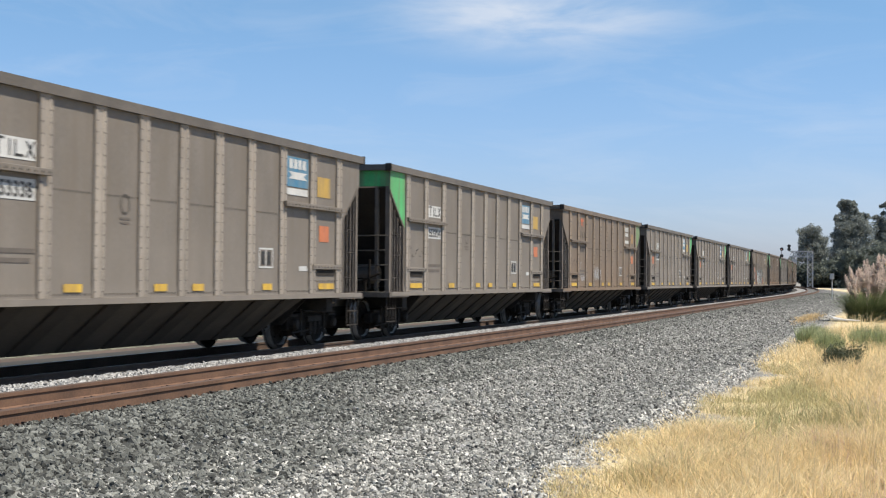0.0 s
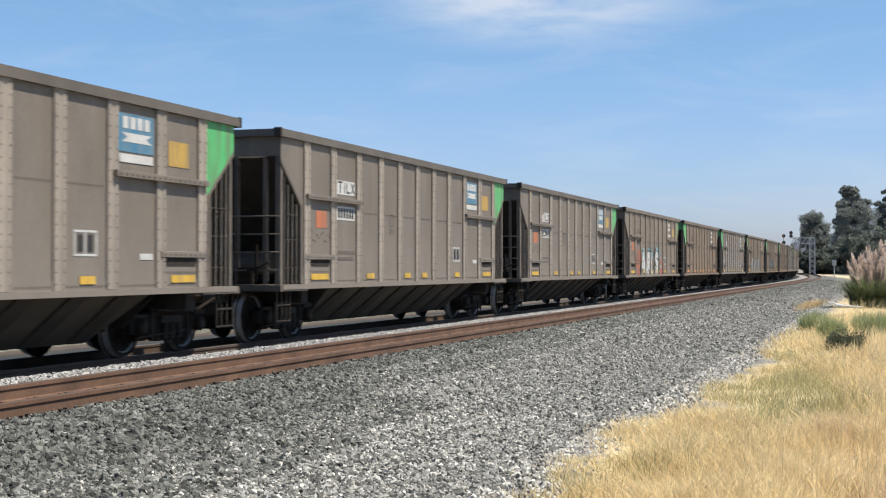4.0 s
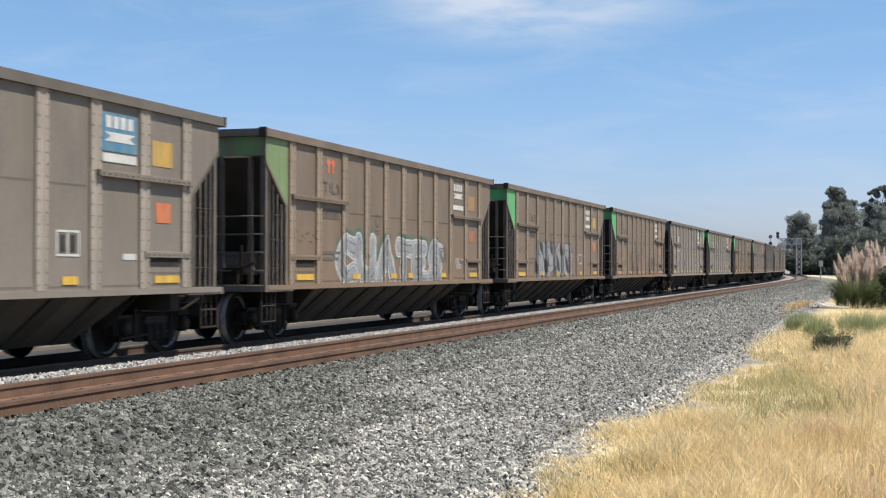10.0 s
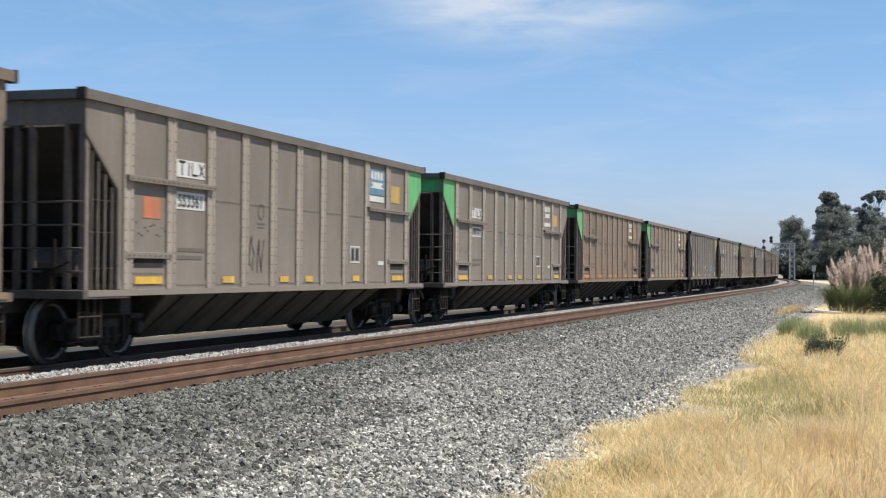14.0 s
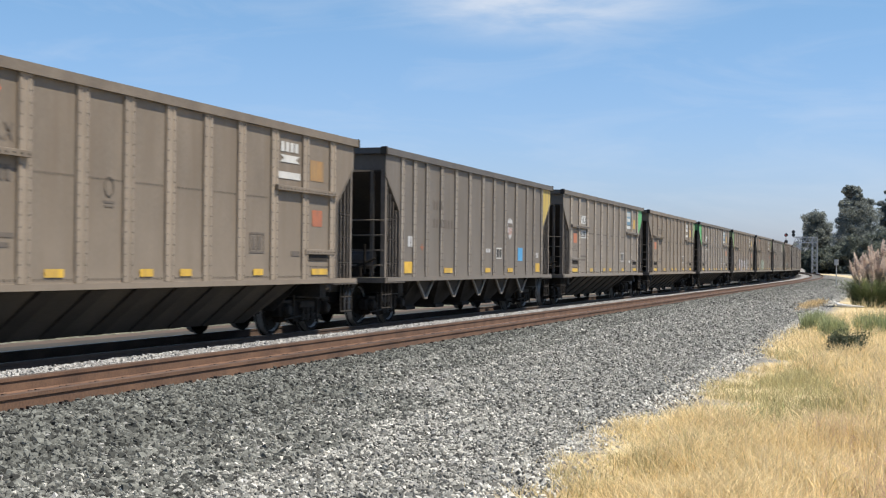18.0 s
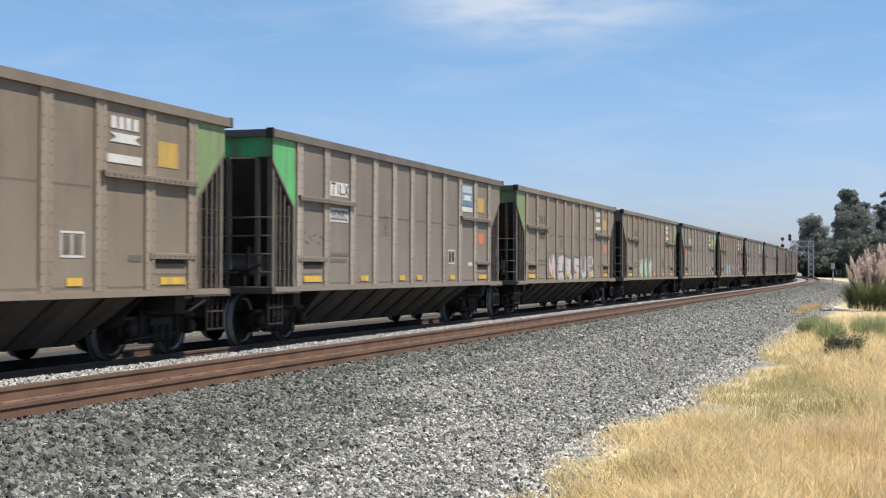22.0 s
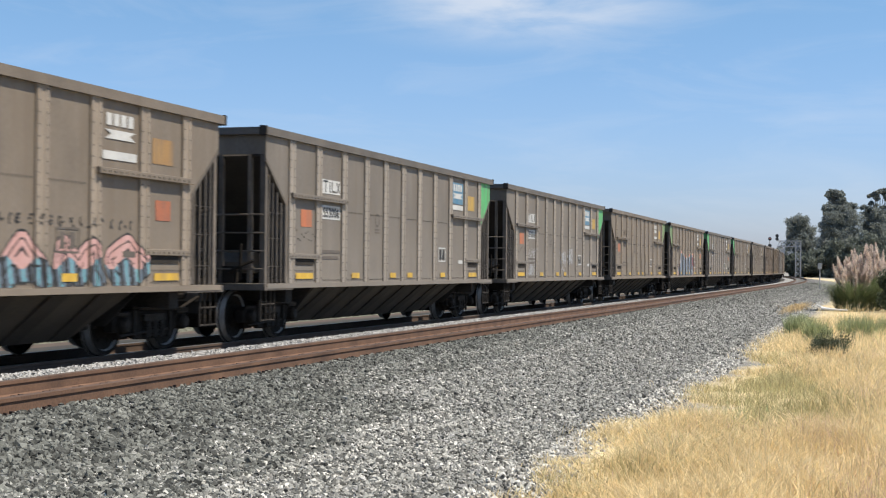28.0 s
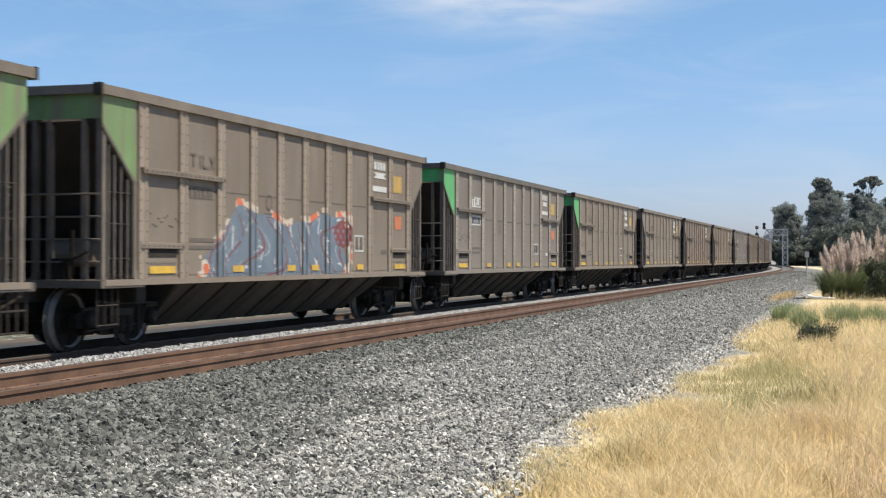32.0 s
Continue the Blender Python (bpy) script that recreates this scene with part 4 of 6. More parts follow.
def relief(y):
    """How far the post nearest to y stands out from the sheet."""
    d = min(abs(y - p) for p in POST_Y)
    return 0.03 if d < 0.05 else 0.044 if d < 0.135 else 0.004


# strokes of plain letter forms in a unit cell
STROKES = {
    "A": [[(0, 0), (0.45, 1), (1, 0)], [(0.2, 0.4), (0.8, 0.4)]], "P": [[(0, 0), (0, 1), (0.8, 0.95), (0.9, 0.6), (0, 0.45)]], "L": [[(0, 1), (0.1, 0), (1, 0.05)]],
    "E": [[(1, 1), (0.05, 0.95), (0, 0.5), (0, 0.05), (1, 0)], [(0, 0.5), (0.8, 0.55)]], "C": [[(1, 0.85), (0.4, 1), (0, 0.5), (0.4, 0), (1, 0.15)]],
    "T": [[(0, 1), (1, 0.95)], [(0.5, 0.97), (0.45, 0)]], "U": [[(0, 1), (0.05, 0.2), (0.5, 0), (0.95, 0.2), (1, 1)]], "N": [[(0, 0), (0.05, 1), (0.9, 0), (1, 1)]],
    "S": [[(1, 0.9), (0.3, 1), (0.05, 0.7), (0.9, 0.4), (0.8, 0.05), (0, 0.05)]], "M": [[(0, 0), (0.1, 1), (0.5, 0.3), (0.9, 1), (1, 0)]], "R": [[(0, 0), (0, 1), (0.85, 0.9), (0.8, 0.55), (0.1, 0.5), (1, 0)]],
    "O": [[(0.5, 1), (0, 0.6), (0.15, 0.1), (0.6, 0), (1, 0.45), (0.5, 1)]], "B": [[(0, 0), (0, 1), (0.8, 0.85), (0.1, 0.5), (0.95, 0.25), (0, 0)]], "X": [[(0, 0), (1, 1)], [(0, 1), (1, 0)]],
}


def drawing(parent, kind, seed):
    """Spray paint on the sheet and over the posts: strokes laid on a fine grid of small facets that follow the relief."""
    rnd = random.Random(seed)
    spans = {"scribble": [(-4.4, -3.7, 1.3, 1.52, "thin", "SERON"), (-4.5, -4.1, 1.45, 2.0, "thin", "C"), (-2.3, -1.0, 1.32, 1.86, "thin", "UNERA"), (-2.2, -1.1, 1.3, 1.7, "thin", "XMANO")], "bold": [(-3.7, 1.3, 1.06, 2.1, "fat", "ARS")], "cross": [(-5.65, -5.2, 1.74, 2.02, "thin", "XX")],
             "silver": [(-4.0, 2.95, 1.04, 1.98, "fat", "CUATES"), (4.0, 4.6, 1.3, 1.62, "thin", "UAP")], "block": [(-3.73, 1.45, 1.08, 1.98, "fat", "MPOE")], "wire": [(-3.28, -0.25, 1.5, 2.1, "wire", "OUOMB"), (-3.2, -0.4, 1.12, 1.55, "wire", "SRUONC"), (1.38, 4.1, 1.35, 1.85, "wire", "SUNUB"), (1.5, 3.6, 1.12, 1.4, "wire", "UBOM")],
             "smudge": [(-2.1, -1.5, 1.25, 2.0, "wire", "ON")], "pinkwhite": [(-3.56, 3.5, 1.06, 1.8, "fat", "MERSUC")], "mint": [(-3.5, -0.25, 1.1, 1.78, "fat", "NMUN")],
             "teal": [(-3.48, -1.1, 1.06, 1.83, "fill", "UXN"), (0.1, 5.1, 1.12, 1.62, "fat", "OAMO"), (0.3, 4.6, 1.85, 2.0, "wire", "UNMESRUNM")],
             "chalk": [(-4.75, -3.75, 1.5, 2.0, "thin", "UOPN"), (-4.7, -3.7, 1.14, 1.55, "thin", "SAMNB"), (-4.6, -3.8, 1.12, 1.4, "thin", "OUXEO"), (-0.3, 0.75, 1.5, 1.98, "thin", "UMNAU"), (-0.25, 0.7, 1.46, 1.85, "thin", "XAOXM"), (-0.1, 0.55, 1.28, 1.48, "thin", "NXMU"), (0.9, 1.8, 1.55, 2.1, "thin", "AUNMA"), (0.95, 1.75, 1.5, 1.95, "thin", "OMXAN")],
             "ghost": [(-3.6, 3.6, 1.2, 2.3, "smear", "")], "slate": [(-4.0, 2.1, 1.06, 2.25, "fill", "NSMNE")]}[kind]
    cols = {"scribble": [CHALK], "bold": [WHITE, BLACK, HAZE_RED, TEAL], "cross": [WHITE], "silver": [SILVER, GREY_INK, WHITE, DEEP_GREEN], "block": [SILVER, BLACK, FADED], "wire": [BLACK], "smudge": [BLACK],
            "pinkwhite": [OFF_WHITE, GREY_INK, PINK, SILVER], "mint": [MINT, FADED, WHITE], "teal": [TEAL, WHITE, SLATE, PINK, BLACK], "chalk": [CHALK], "ghost": [GHOST], "slate": [SLATE, WHITE, CREAM, DEEP_RED, RED]}[kind]
    verts, faces, kinds = [], [], []
    for y0, y1, z0, z1, style, shapes in spans:
        step = 0.0125 if style in ("thin", "wire") and kind != "ghost" else 0.018
        side = 1.3 if kind == "bold" else 0.6
        ny, nz = int((y1 - y0 + 2 * side) / step), int((z1 - z0 + 0.4) / step)
        yy, zz = np.meshgrid(y0 - side + step * (np.arange(ny) + 0.5), z0 - 0.15 + step * (np.arange(nz) + 0.5), indexing="ij")
        idx = np.full(yy.shape, -1)
        n, h = len(shapes), z1 - z0
        bars = []
        for i, ch in enumerate(shapes):
            m = (y1 - y0) / n
            lean, up = rnd.uniform(-0.08, 0.12), rnd.uniform(-0.06, 0.06) * h
            for stroke in STROKES[ch]:
                pts = [(y0 + m * (i + 0.16 + 0.68 * u) + lean * v + rnd.uniform(-0.02, 0.02), z0 + up + h * (0.12 + 0.76 * v)) for u, v in stroke]
                bars += list(zip(pts, pts[1:]))

        def reach(dy0, dz0):
            """Distance from each grid point, moved by a shift, to the nearest stroke."""
            best = np.full(yy.shape, 9.0)
            for (ya, za), (yb, zb) in bars:
                dy, dz = yb - ya, zb - za
                y, z = yy + dy0, zz + dz0
                t = np.clip(((y - ya) * dy + (z - za) * dz) / (dy * dy + dz * dz + 1e-9), 0, 1)
                best = np.minimum(best, np.hypot(y - ya - t * dy + 0.03 * np.sin(math.pi * t), z - za - t * dz))
            return best
        dist = reach(0, 0)
        cloud = np.sin(yy * 4.1 + seed) * np.sin(zz * 5.3 + 2 * seed) + 0.5 * np.sin(yy * 9.7 + zz * 7.1)
        middle, half = (y0 + y1) / 2, (y1 - y0) / 2
        if style == "smear":
            run = np.sin(yy * 7.3 + 1.5 * np.sin(yy * 2.9)) + np.sin(yy * 16.1 + 0.6 * zz) + 0.7 * np.sin(yy * 2.1 + 3.1 * zz)
            idx[(run > 0.75) & (zz < z1 - 0.35 * np.abs(np.sin(yy * 5.7)) - 0.1 * np.abs(np.sin(yy * 13.0)))] = 0
        elif style in ("thin", "wire"):
            idx[dist < {"ghost": 0.1, "cross": 0.03, "wire": 0.02}.get(kind, 0.017)] = {"teal": 4, "silver": 2}.get(kind, 0)
        elif style == "fat":
            w = 0.165 if kind == "bold" else 0.19 if kind == "silver" else min(0.36, 0.27 * (y1 - y0) / n) if kind == "block" else 0.125 if kind == "pinkwhite" else min(0.19, 0.215 * (y1 - y0) / n)
            w = w * (1 + 0.12 * np.sin(yy * 5 + seed))
            if kind in ("bold", "pinkwhite"):      # the letters' thickness, drawn to one side
                drop = np.minimum(reach(0.09, -0.02), reach(0.17, -0.05))
                idx[drop < w + 0.03] = 1
                if kind == "pinkwhite":
                    idx[drop < w] = 3
            if kind == "silver":
                idx[(dist < w + 0.13) & (cloud > -0.2) & (zz > z0 + 0.55 * h)] = 3
            idx[dist < w + 0.03] = 4 if kind == "teal" else 2 if kind == "silver" else 1
            idx[dist < w] = 0 if kind != "teal" else 3
            if kind in ("silver", "block", "mint"):
                idx[(np.abs(dist - 0.45 * w) < 0.01) & (cloud > 0.1)] = 1
            if kind in ("block", "mint"):
                idx[(np.abs(dist - 0.3 * w) < 0.013) & (cloud < 0.2)] = 2
            if kind == "silver":
                idx[(np.abs(dist - 0.75 * w) < 0.009) & (cloud < 0.5)] = 2
            if kind == "block":
                idx[(dist < w) & (cloud < -0.45)] = 1
            if kind == "bold":
                puff = cloud + 0.6 * np.sin(yy * 13.0 + 3 * zz) * np.sin(zz * 11.0)
                for yc, zc, ry, rz in ((-4.25, 1.62, 0.62, 0.5), (-4.0, 1.2, 0.5, 0.22), (1.75, 1.35, 0.5, 0.4)):
                    idx[(idx < 0) & (((yy - yc) / ry) ** 2 + ((zz - zc) / rz) ** 2 < 1 + 0.3 * puff) & (puff > -0.8)] = 2
                idx[(idx < 0) & (dist < w + 0.15) & (zz > z0 + 0.66 * h)] = 3
                idx[((yy - 1.75) / 0.16) ** 2 + ((zz - 1.4) / 0.09) ** 2 < 1] = 3
                idx[(idx < 0) & (yy < -4.2) & (zz < 1.4) & (np.abs(np.sin(yy * 19.0 + zz * 31.0)) < 0.22)] = 3
                idx[(dist < w) & (np.abs(np.sin(yy * 4.7 + 2.2 * zz + 1.0)) < 0.05)] = 1
            elif kind == "pinkwhite":
                idx[(dist < w) & (yy < y0 + 0.16 * (y1 - y0)) & (cloud > 0.2)] = 2
                idx[(dist < w) & (cloud > 1.0)] = 2
            elif kind == "mint":
                idx[(dist < w) & (cloud > 0.75)] = 2
            elif kind == "teal":
                low = (dist < w) & (zz < z0 + 0.5 * h + 0.08 * np.sin(yy * 9.0))
                idx[low] = 2
                idx[low & (np.sin(yy * 23.0 + 3 * zz) > 0.55)] = 4
                idx[low & (np.sin(yy * 23.0 + 3 * zz) < -0.8)] = 0
                idx[(np.abs(dist - 0.55 * w) < 0.012) & (zz > z0 + 0.5 * h)] = 4
                idx[(dist < 0.02)] = 4
        else:
            edge = 0.16 * np.abs(np.sin(yy * 2.3 + 0.4)) + 0.08 * np.sin(yy * 7.0) if kind != "slate" else 0.14 + 0.12 * np.sin(yy * 1.5 + 2.6) + 0.04 * np.sin(yy * 5.1) + 0.7 * np.clip((-2.9 - yy) / 1.1, 0, 1)
            inside = (yy > y0 + 0.08 * np.sin(zz * 17)) & (yy < y1 - 0.1 * np.sin(zz * 13)) & (zz < z1 - edge) & (zz > z0)
            idx[inside] = 0
            idx[inside & (dist < (0.022 if kind == "slate" else 0.035)) & (cloud > (0.1 if kind == "slate" else -0.5))] = 1
            if kind == "slate":
                rim = (yy > y0 - 0.35) & (yy < y1 + 0.35) & (zz < z1 + 0.12 - edge) & ~inside
                puff = cloud + 0.5 * np.sin(yy * 15.0) * np.sin(zz * 17.0)
                idx[rim & (puff > -0.1)] = 2
                idx[rim & (puff > 0.65)] = 4
                curl = np.abs(np.sin(yy * 4.3 + 1.9 * np.sin(zz * 4.1 + yy) + 0.9 * np.sin(yy * 1.9)))
                idx[inside & (curl < 0.12) & (cloud > -1.1)] = 3
                idx[inside & (np.abs(curl - 0.55) < 0.025) & (cloud > 0.1)] = 1
                idx[(((yy - y1 + 0.1) / 0.5) ** 2 + ((zz - 1.85) / 0.28) ** 2 < 1) & (np.sin(yy * 21.0) * np.sin(zz * 27.0) > -0.45)] = 3
            else:
                idx[inside & (cloud < -0.95)] = 2
        idx[zz < SILL + 0.1] = -1
        for i, j in zip(*np.nonzero(idx >= 0)):
            y, z = yy[i, j], zz[i, j]
            x = SIDE + relief(y) + 0.002
            if z < 1.18:
                x = max(x, SIDE + 0.016)
            k = len(verts)
            e = step / 2
            verts += [(x, y - e, z - e), (x, y + e, z - e), (x, y + e, z + e), (x, y - e, z + e)]
            faces.append((k, k + 1, k + 2, k + 3))
            kinds.append(int(idx[i, j]))
    me = raw("graffiti", verts, faces, cols)
    me.polygons.foreach_set("material_index", kinds)
    tagged(part("graffiti", me, None, parent, DRAWN[kind]), kind="stuff")


def dress_car(n, car):
    tone, corners, emblem, square, digits, drawn = CARS[n]
    words = {"grey": "dusty grey aluminium", "dust": "dusty grey-brown", "brown": "brown weathered", "tan": "tan weathered"}[tone]
    ends = "" if not corners else " with a worn green corner" if corners.islower() else " with a bright green corner"
    label = words + " coal car" + (ends if not drawn else "") + (" with " + DRAWN[drawn] if drawn else "" if ends else " rolling on the far track")
    tagged(car, label, "railway car", group="cars of the coal train")
    panels = [c for c in car.children if c.name.startswith("corner_panel")]
    plates = [c for c in car.children if c.name.startswith("end_plate")]

    def repaint(ob, m, label):
        ob.data = ob.data.copy()
        ob.data.materials[0] = m
        tagged(ob, label)
    for ch in corners:
        k = 0 if ch in "Nn" else 1
        repaint(panels[k], GREEN if ch.isupper() else GREEN_WORN, "green-painted corner panel")
        repaint(plates[k], GREEN if ch.isupper() else GREEN_WORN, "green-painted end plate")
    # yellow reflectors along the foot of the side
    low = ORANGE if square == "o" or tone == "brown" and n in (8, 12, 15) else YELLOW
    for y, w in ((-5.5, 1.0), (-2.9, 0.75), (-0.64, 0.6), (0.5, 0.55), (2.93, 0.6), (5.5, 0.9)) if low is ORANGE else ((-5.5, 0.8), (-2.9, 0.42), (-0.64, 0.36), (0.5, 0.36), (2.95, 0.36), (5.52, 0.72)):
        plate(car, "reflector", low, y - w / 2, y + w / 2, 1.125, 1.235, 0.024, "yellow reflector strip" if low is YELLOW else "dirty orange reflector strip")
    if n > 34:
        return
    boxed = tone == "grey"
    ink = BLACK if boxed else FADED
    if boxed:
        plate(car, "number_panel", WHITE, -4.66, -3.74, 2.78, 3.05), plate(car, "number_panel", WHITE, -4.66, -3.74, 2.28, 2.55)
    mark(car, -4.6, 2.81, 0.21, ink, 0.008)
    if digits:
        figures(car, digits, -4.62, 2.32, 0.19, ink, 0.009)
    else:
        for i in range(6):
            plate(car, "figure_bar", ink, -4.6 + 0.14 * i, -4.51 + 0.14 * i, 2.32, 2.51, 0.008)
    for z, w in ((1.62, 0.9), (1.5, 0.8)):
        plate(car, "stencil_bar", FADED, -4.62, -4.62 + w, z, z + 0.06, 0.004)
    for y in (-1.62,):     # a faint stencilled ring over two lines of small print
        bm = bmesh.new()
        inner, outer = [[bm.verts.new((SIDE + 0.009, y + r * math.cos(math.pi * i / 8), 2.36 + 1.2 * r * math.sin(math.pi * i / 8))) for i in range(16)] for r in (0.1, 0.12)]
        for i in range(16):
            bm.faces.new((inner[i], outer[i], outer[(i + 1) % 16], inner[(i + 1) % 16]))
        plate(car, "stencil_bar", FADED, y - 0.14, y + 0.14, 2.14, 2.17, 0.004), plate(car, "stencil_bar", FADED, y - 0.12, y + 0.12, 2.08, 2.105, 0.004)
        part("stencil_ring", bm, RIVET, car)
    # emblem, square, data stencils
    if emblem == "blue":
        plate(car, "emblem", BLUE, 3.72, 4.66, 2.98, 3.52, 0.004, "blue and white owner's emblem")
    if emblem:
        wh = WHITE
        for i in range(4):
            plate(car, "emblem_bar", wh, 3.83 + 0.19 * i, 3.97 + 0.19 * i, 3.31, 3.48, 0.008)
        bm = bmesh.new()
        prism(bm, ((3.8, 3.12), (4.6, 3.12), (4.45, 3.19), (4.6, 3.25), (3.8, 3.25), (3.95, 3.19)), "x", SIDE + 0.008, SIDE + 0.011)
        part("emblem_stripe", bm, wh, car)
        plate(car, "emblem_bar", wh, 3.74, 4.64, 2.83, 2.95, 0.008)
    if emblem:
        plate(car, "paint_square", WORN_YELLOW if emblem != "plain" and n != 3 else WORN_ORANGE, 5.1, 5.72, 2.86, 3.24, 0.004, "faded yellow square of paint")
    if "nl" in square:
        plate(car, "paint_square", TAG_RED, -5.65, -5.15, 2.1, 2.42, 0.004, "orange-red square of paint")
    elif square in ("y", "or", "o"):
        plate(car, "paint_square", WORN_RED if emblem == "plain" else TAG_RED, 5.2, 5.65, 2.02, 2.32, 0.004, "faded orange square of paint")
    for a, b, c, d in ((2.65, 3.2, 1.82, 1.85), (2.65, 3.2, 1.5, 1.53), (2.65, 2.68, 1.53, 1.82), (3.17, 3.2, 1.53, 1.82), (2.9, 2.93, 1.53, 1.82)):
        plate(car, "stencil_frame", FADED if emblem == "plain" else WHITE, a, b, c, d, 0.005)
    plate(car, "stencil_bar", BLACK if boxed else FADED, 2.74, 2.86, 1.56, 1.79, 0.005), plate(car, "stencil_bar", BLACK if boxed else FADED, 2.97, 3.1, 1.56, 1.79, 0.005)
    plate(car, "stencil_bar", WHITE if boxed else FADED, 4.3, 4.65, 1.46, 1.55, 0.005), plate(car, "stencil_bar", WHITE, 5.15, 5.75, 1.42, 1.47, 0.005)
    bm = bmesh.new()      # a few dark bolt heads in the first panel
    for i in range(11):
        y, z = -5.85 + 0.085 * i, 1.98 - 0.14 * abs(math.sin(0.55 * i + 0.4)) + (0.1 if i % 3 == 0 else 0)
        box(bm, SIDE + 0.002, SIDE + 0.012, y - 0.01, y + 0.01, z - 0.012, z + 0.012)
    tagged(part("bolt_pattern", bm, BLACK, car), kind="stuff")
    if n in (3, 10, 16, 22, 24):
        for y in (-4.35, -4.12):
            bm = bmesh.new()
            prism(bm, ((y - 0.04, 3.2), (y + 0.04, 3.2), (y + 0.03, 3.33), (y + 0.1, 3.42), (y, 3.5), (y - 0.1, 3.42), (y - 0.03, 3.33)), "x", SIDE + 0.004, SIDE + 0.007)
            part("warning_mark", bm, RED, car, "small red painted mark")
    if drawn:
        drawing(car, drawn, n)


def dress_hopper(car):
    tagged(car, "dusty grey ribbed hopper car with a yellow corner and shield emblem", "railway car", group="cars of the coal train")
    panels = [c for c in car.children if c.name.startswith("corner_panel")]
    panels[1].data = panels[1].data.copy()
    panels[1].data.materials[0] = YELLOW_END
    tagged(panels[1], "yellow-painted corner panel")
    for y, w in ((-5.8, 0.5), (-2.95, 0.62), (0.4, 0.45), (2.6, 0.5), (5.62, 0.5)):
        plate(car, "reflector", YELLOW, y - w / 2, y + w / 2, 1.13, 1.25 + (0.14 if abs(y) > 5 else 0), 0.024, "yellow reflector strip")
    for count, z in ((3, 2.62), (7, 2.2)):
        for i in range(count):
            y = -4.05 + 0.22 * i
            plate(car, "figure_bar", FADED, y, y + 0.13, z, z + 0.2, 0.042 if -3.72 < y < -3.38 else 0.005)
    bm = bmesh.new()
    prism(bm, ((2.36, 2.5), (2.4, 2.62), (2.5, 2.58), (2.6, 2.65), (2.7, 2.58), (2.8, 2.62), (2.84, 2.5), (2.82, 2.28), (2.72, 2.12), (2.6, 2.04), (2.48, 2.12), (2.38, 2.28)), "x", SIDE + 0.004, SIDE + 0.006)
    shield = part("shield_emblem", bm, CHALK, car, "small shield-shaped emblem")
    bm = bmesh.new()
    box(bm, SIDE + 0.007, SIDE + 0.009, 2.39, 2.81, 2.38, 2.5)
    part("emblem_band", bm, FADED, shield)
    for i in range(4):
        bm = bmesh.new()
        box(bm, SIDE + 0.007, SIDE + 0.009, 2.43 + 0.1 * i, 2.48 + 0.1 * i, 2.18, 2.36)
        part("emblem_bar", bm, WORN_RED, shield)
    plate(car, "placard", SKYBLUE, 3.45, 3.95, 1.45, 1.83, 0.004, "light blue square placard")
    for y0, y1, z0, z1, m in ((-5.78, -5.62, 1.72, 1.96, CHALK), (-5.58, -5.48, 1.72, 1.96, CHALK), (-4.95, -4.7, 1.7, 1.74, WORN_RED), (-4.85, -4.8, 1.64, 1.8, WORN_RED), (0.25, 0.42, 1.66, 1.76, CHALK), (0.47, 0.66, 1.66, 1.76, CHALK), (5.5, 5.62, 1.55, 1.7, CHALK), (5.66, 5.76, 1.55, 1.7, CHALK)):
        plate(car, "stencil_bar", m, y0, y1, z0, z1, 0.005)
    for y0, y1, z0, z1 in ((1.25, 1.75, 1.77, 1.8), (1.25, 1.75, 1.5, 1.53), (1.25, 1.28, 1.53, 1.77), (1.72, 1.75, 1.53, 1.77), (1.5, 1.53, 1.53, 1.77)):
        plate(car, "stencil_frame", WHITE, y0, y1, z0, z1, 0.005)
    plate(car, "stencil_bar", BLACK, 1.32, 1.45, 1.56, 1.74, 0.005), plate(car, "stencil_bar", BLACK, 1.57, 1.68, 1.56, 1.74, 0.005)


def build_train():
    first, train = {}, {}
    for n in CARS:
        key = "hopper" if n == 17 else CARS[n][0]
        if key in first:
            train[n] = copy_thing(first[key], pose(0, 0, 0))
        else:
            first[key] = train[n] = build_car(CARS[n][0], n == 17)
    for n, car in train.items():
        dress_hopper(car) if n == 17 else dress_car(n, car)
    return train


TRAIN = build_train()


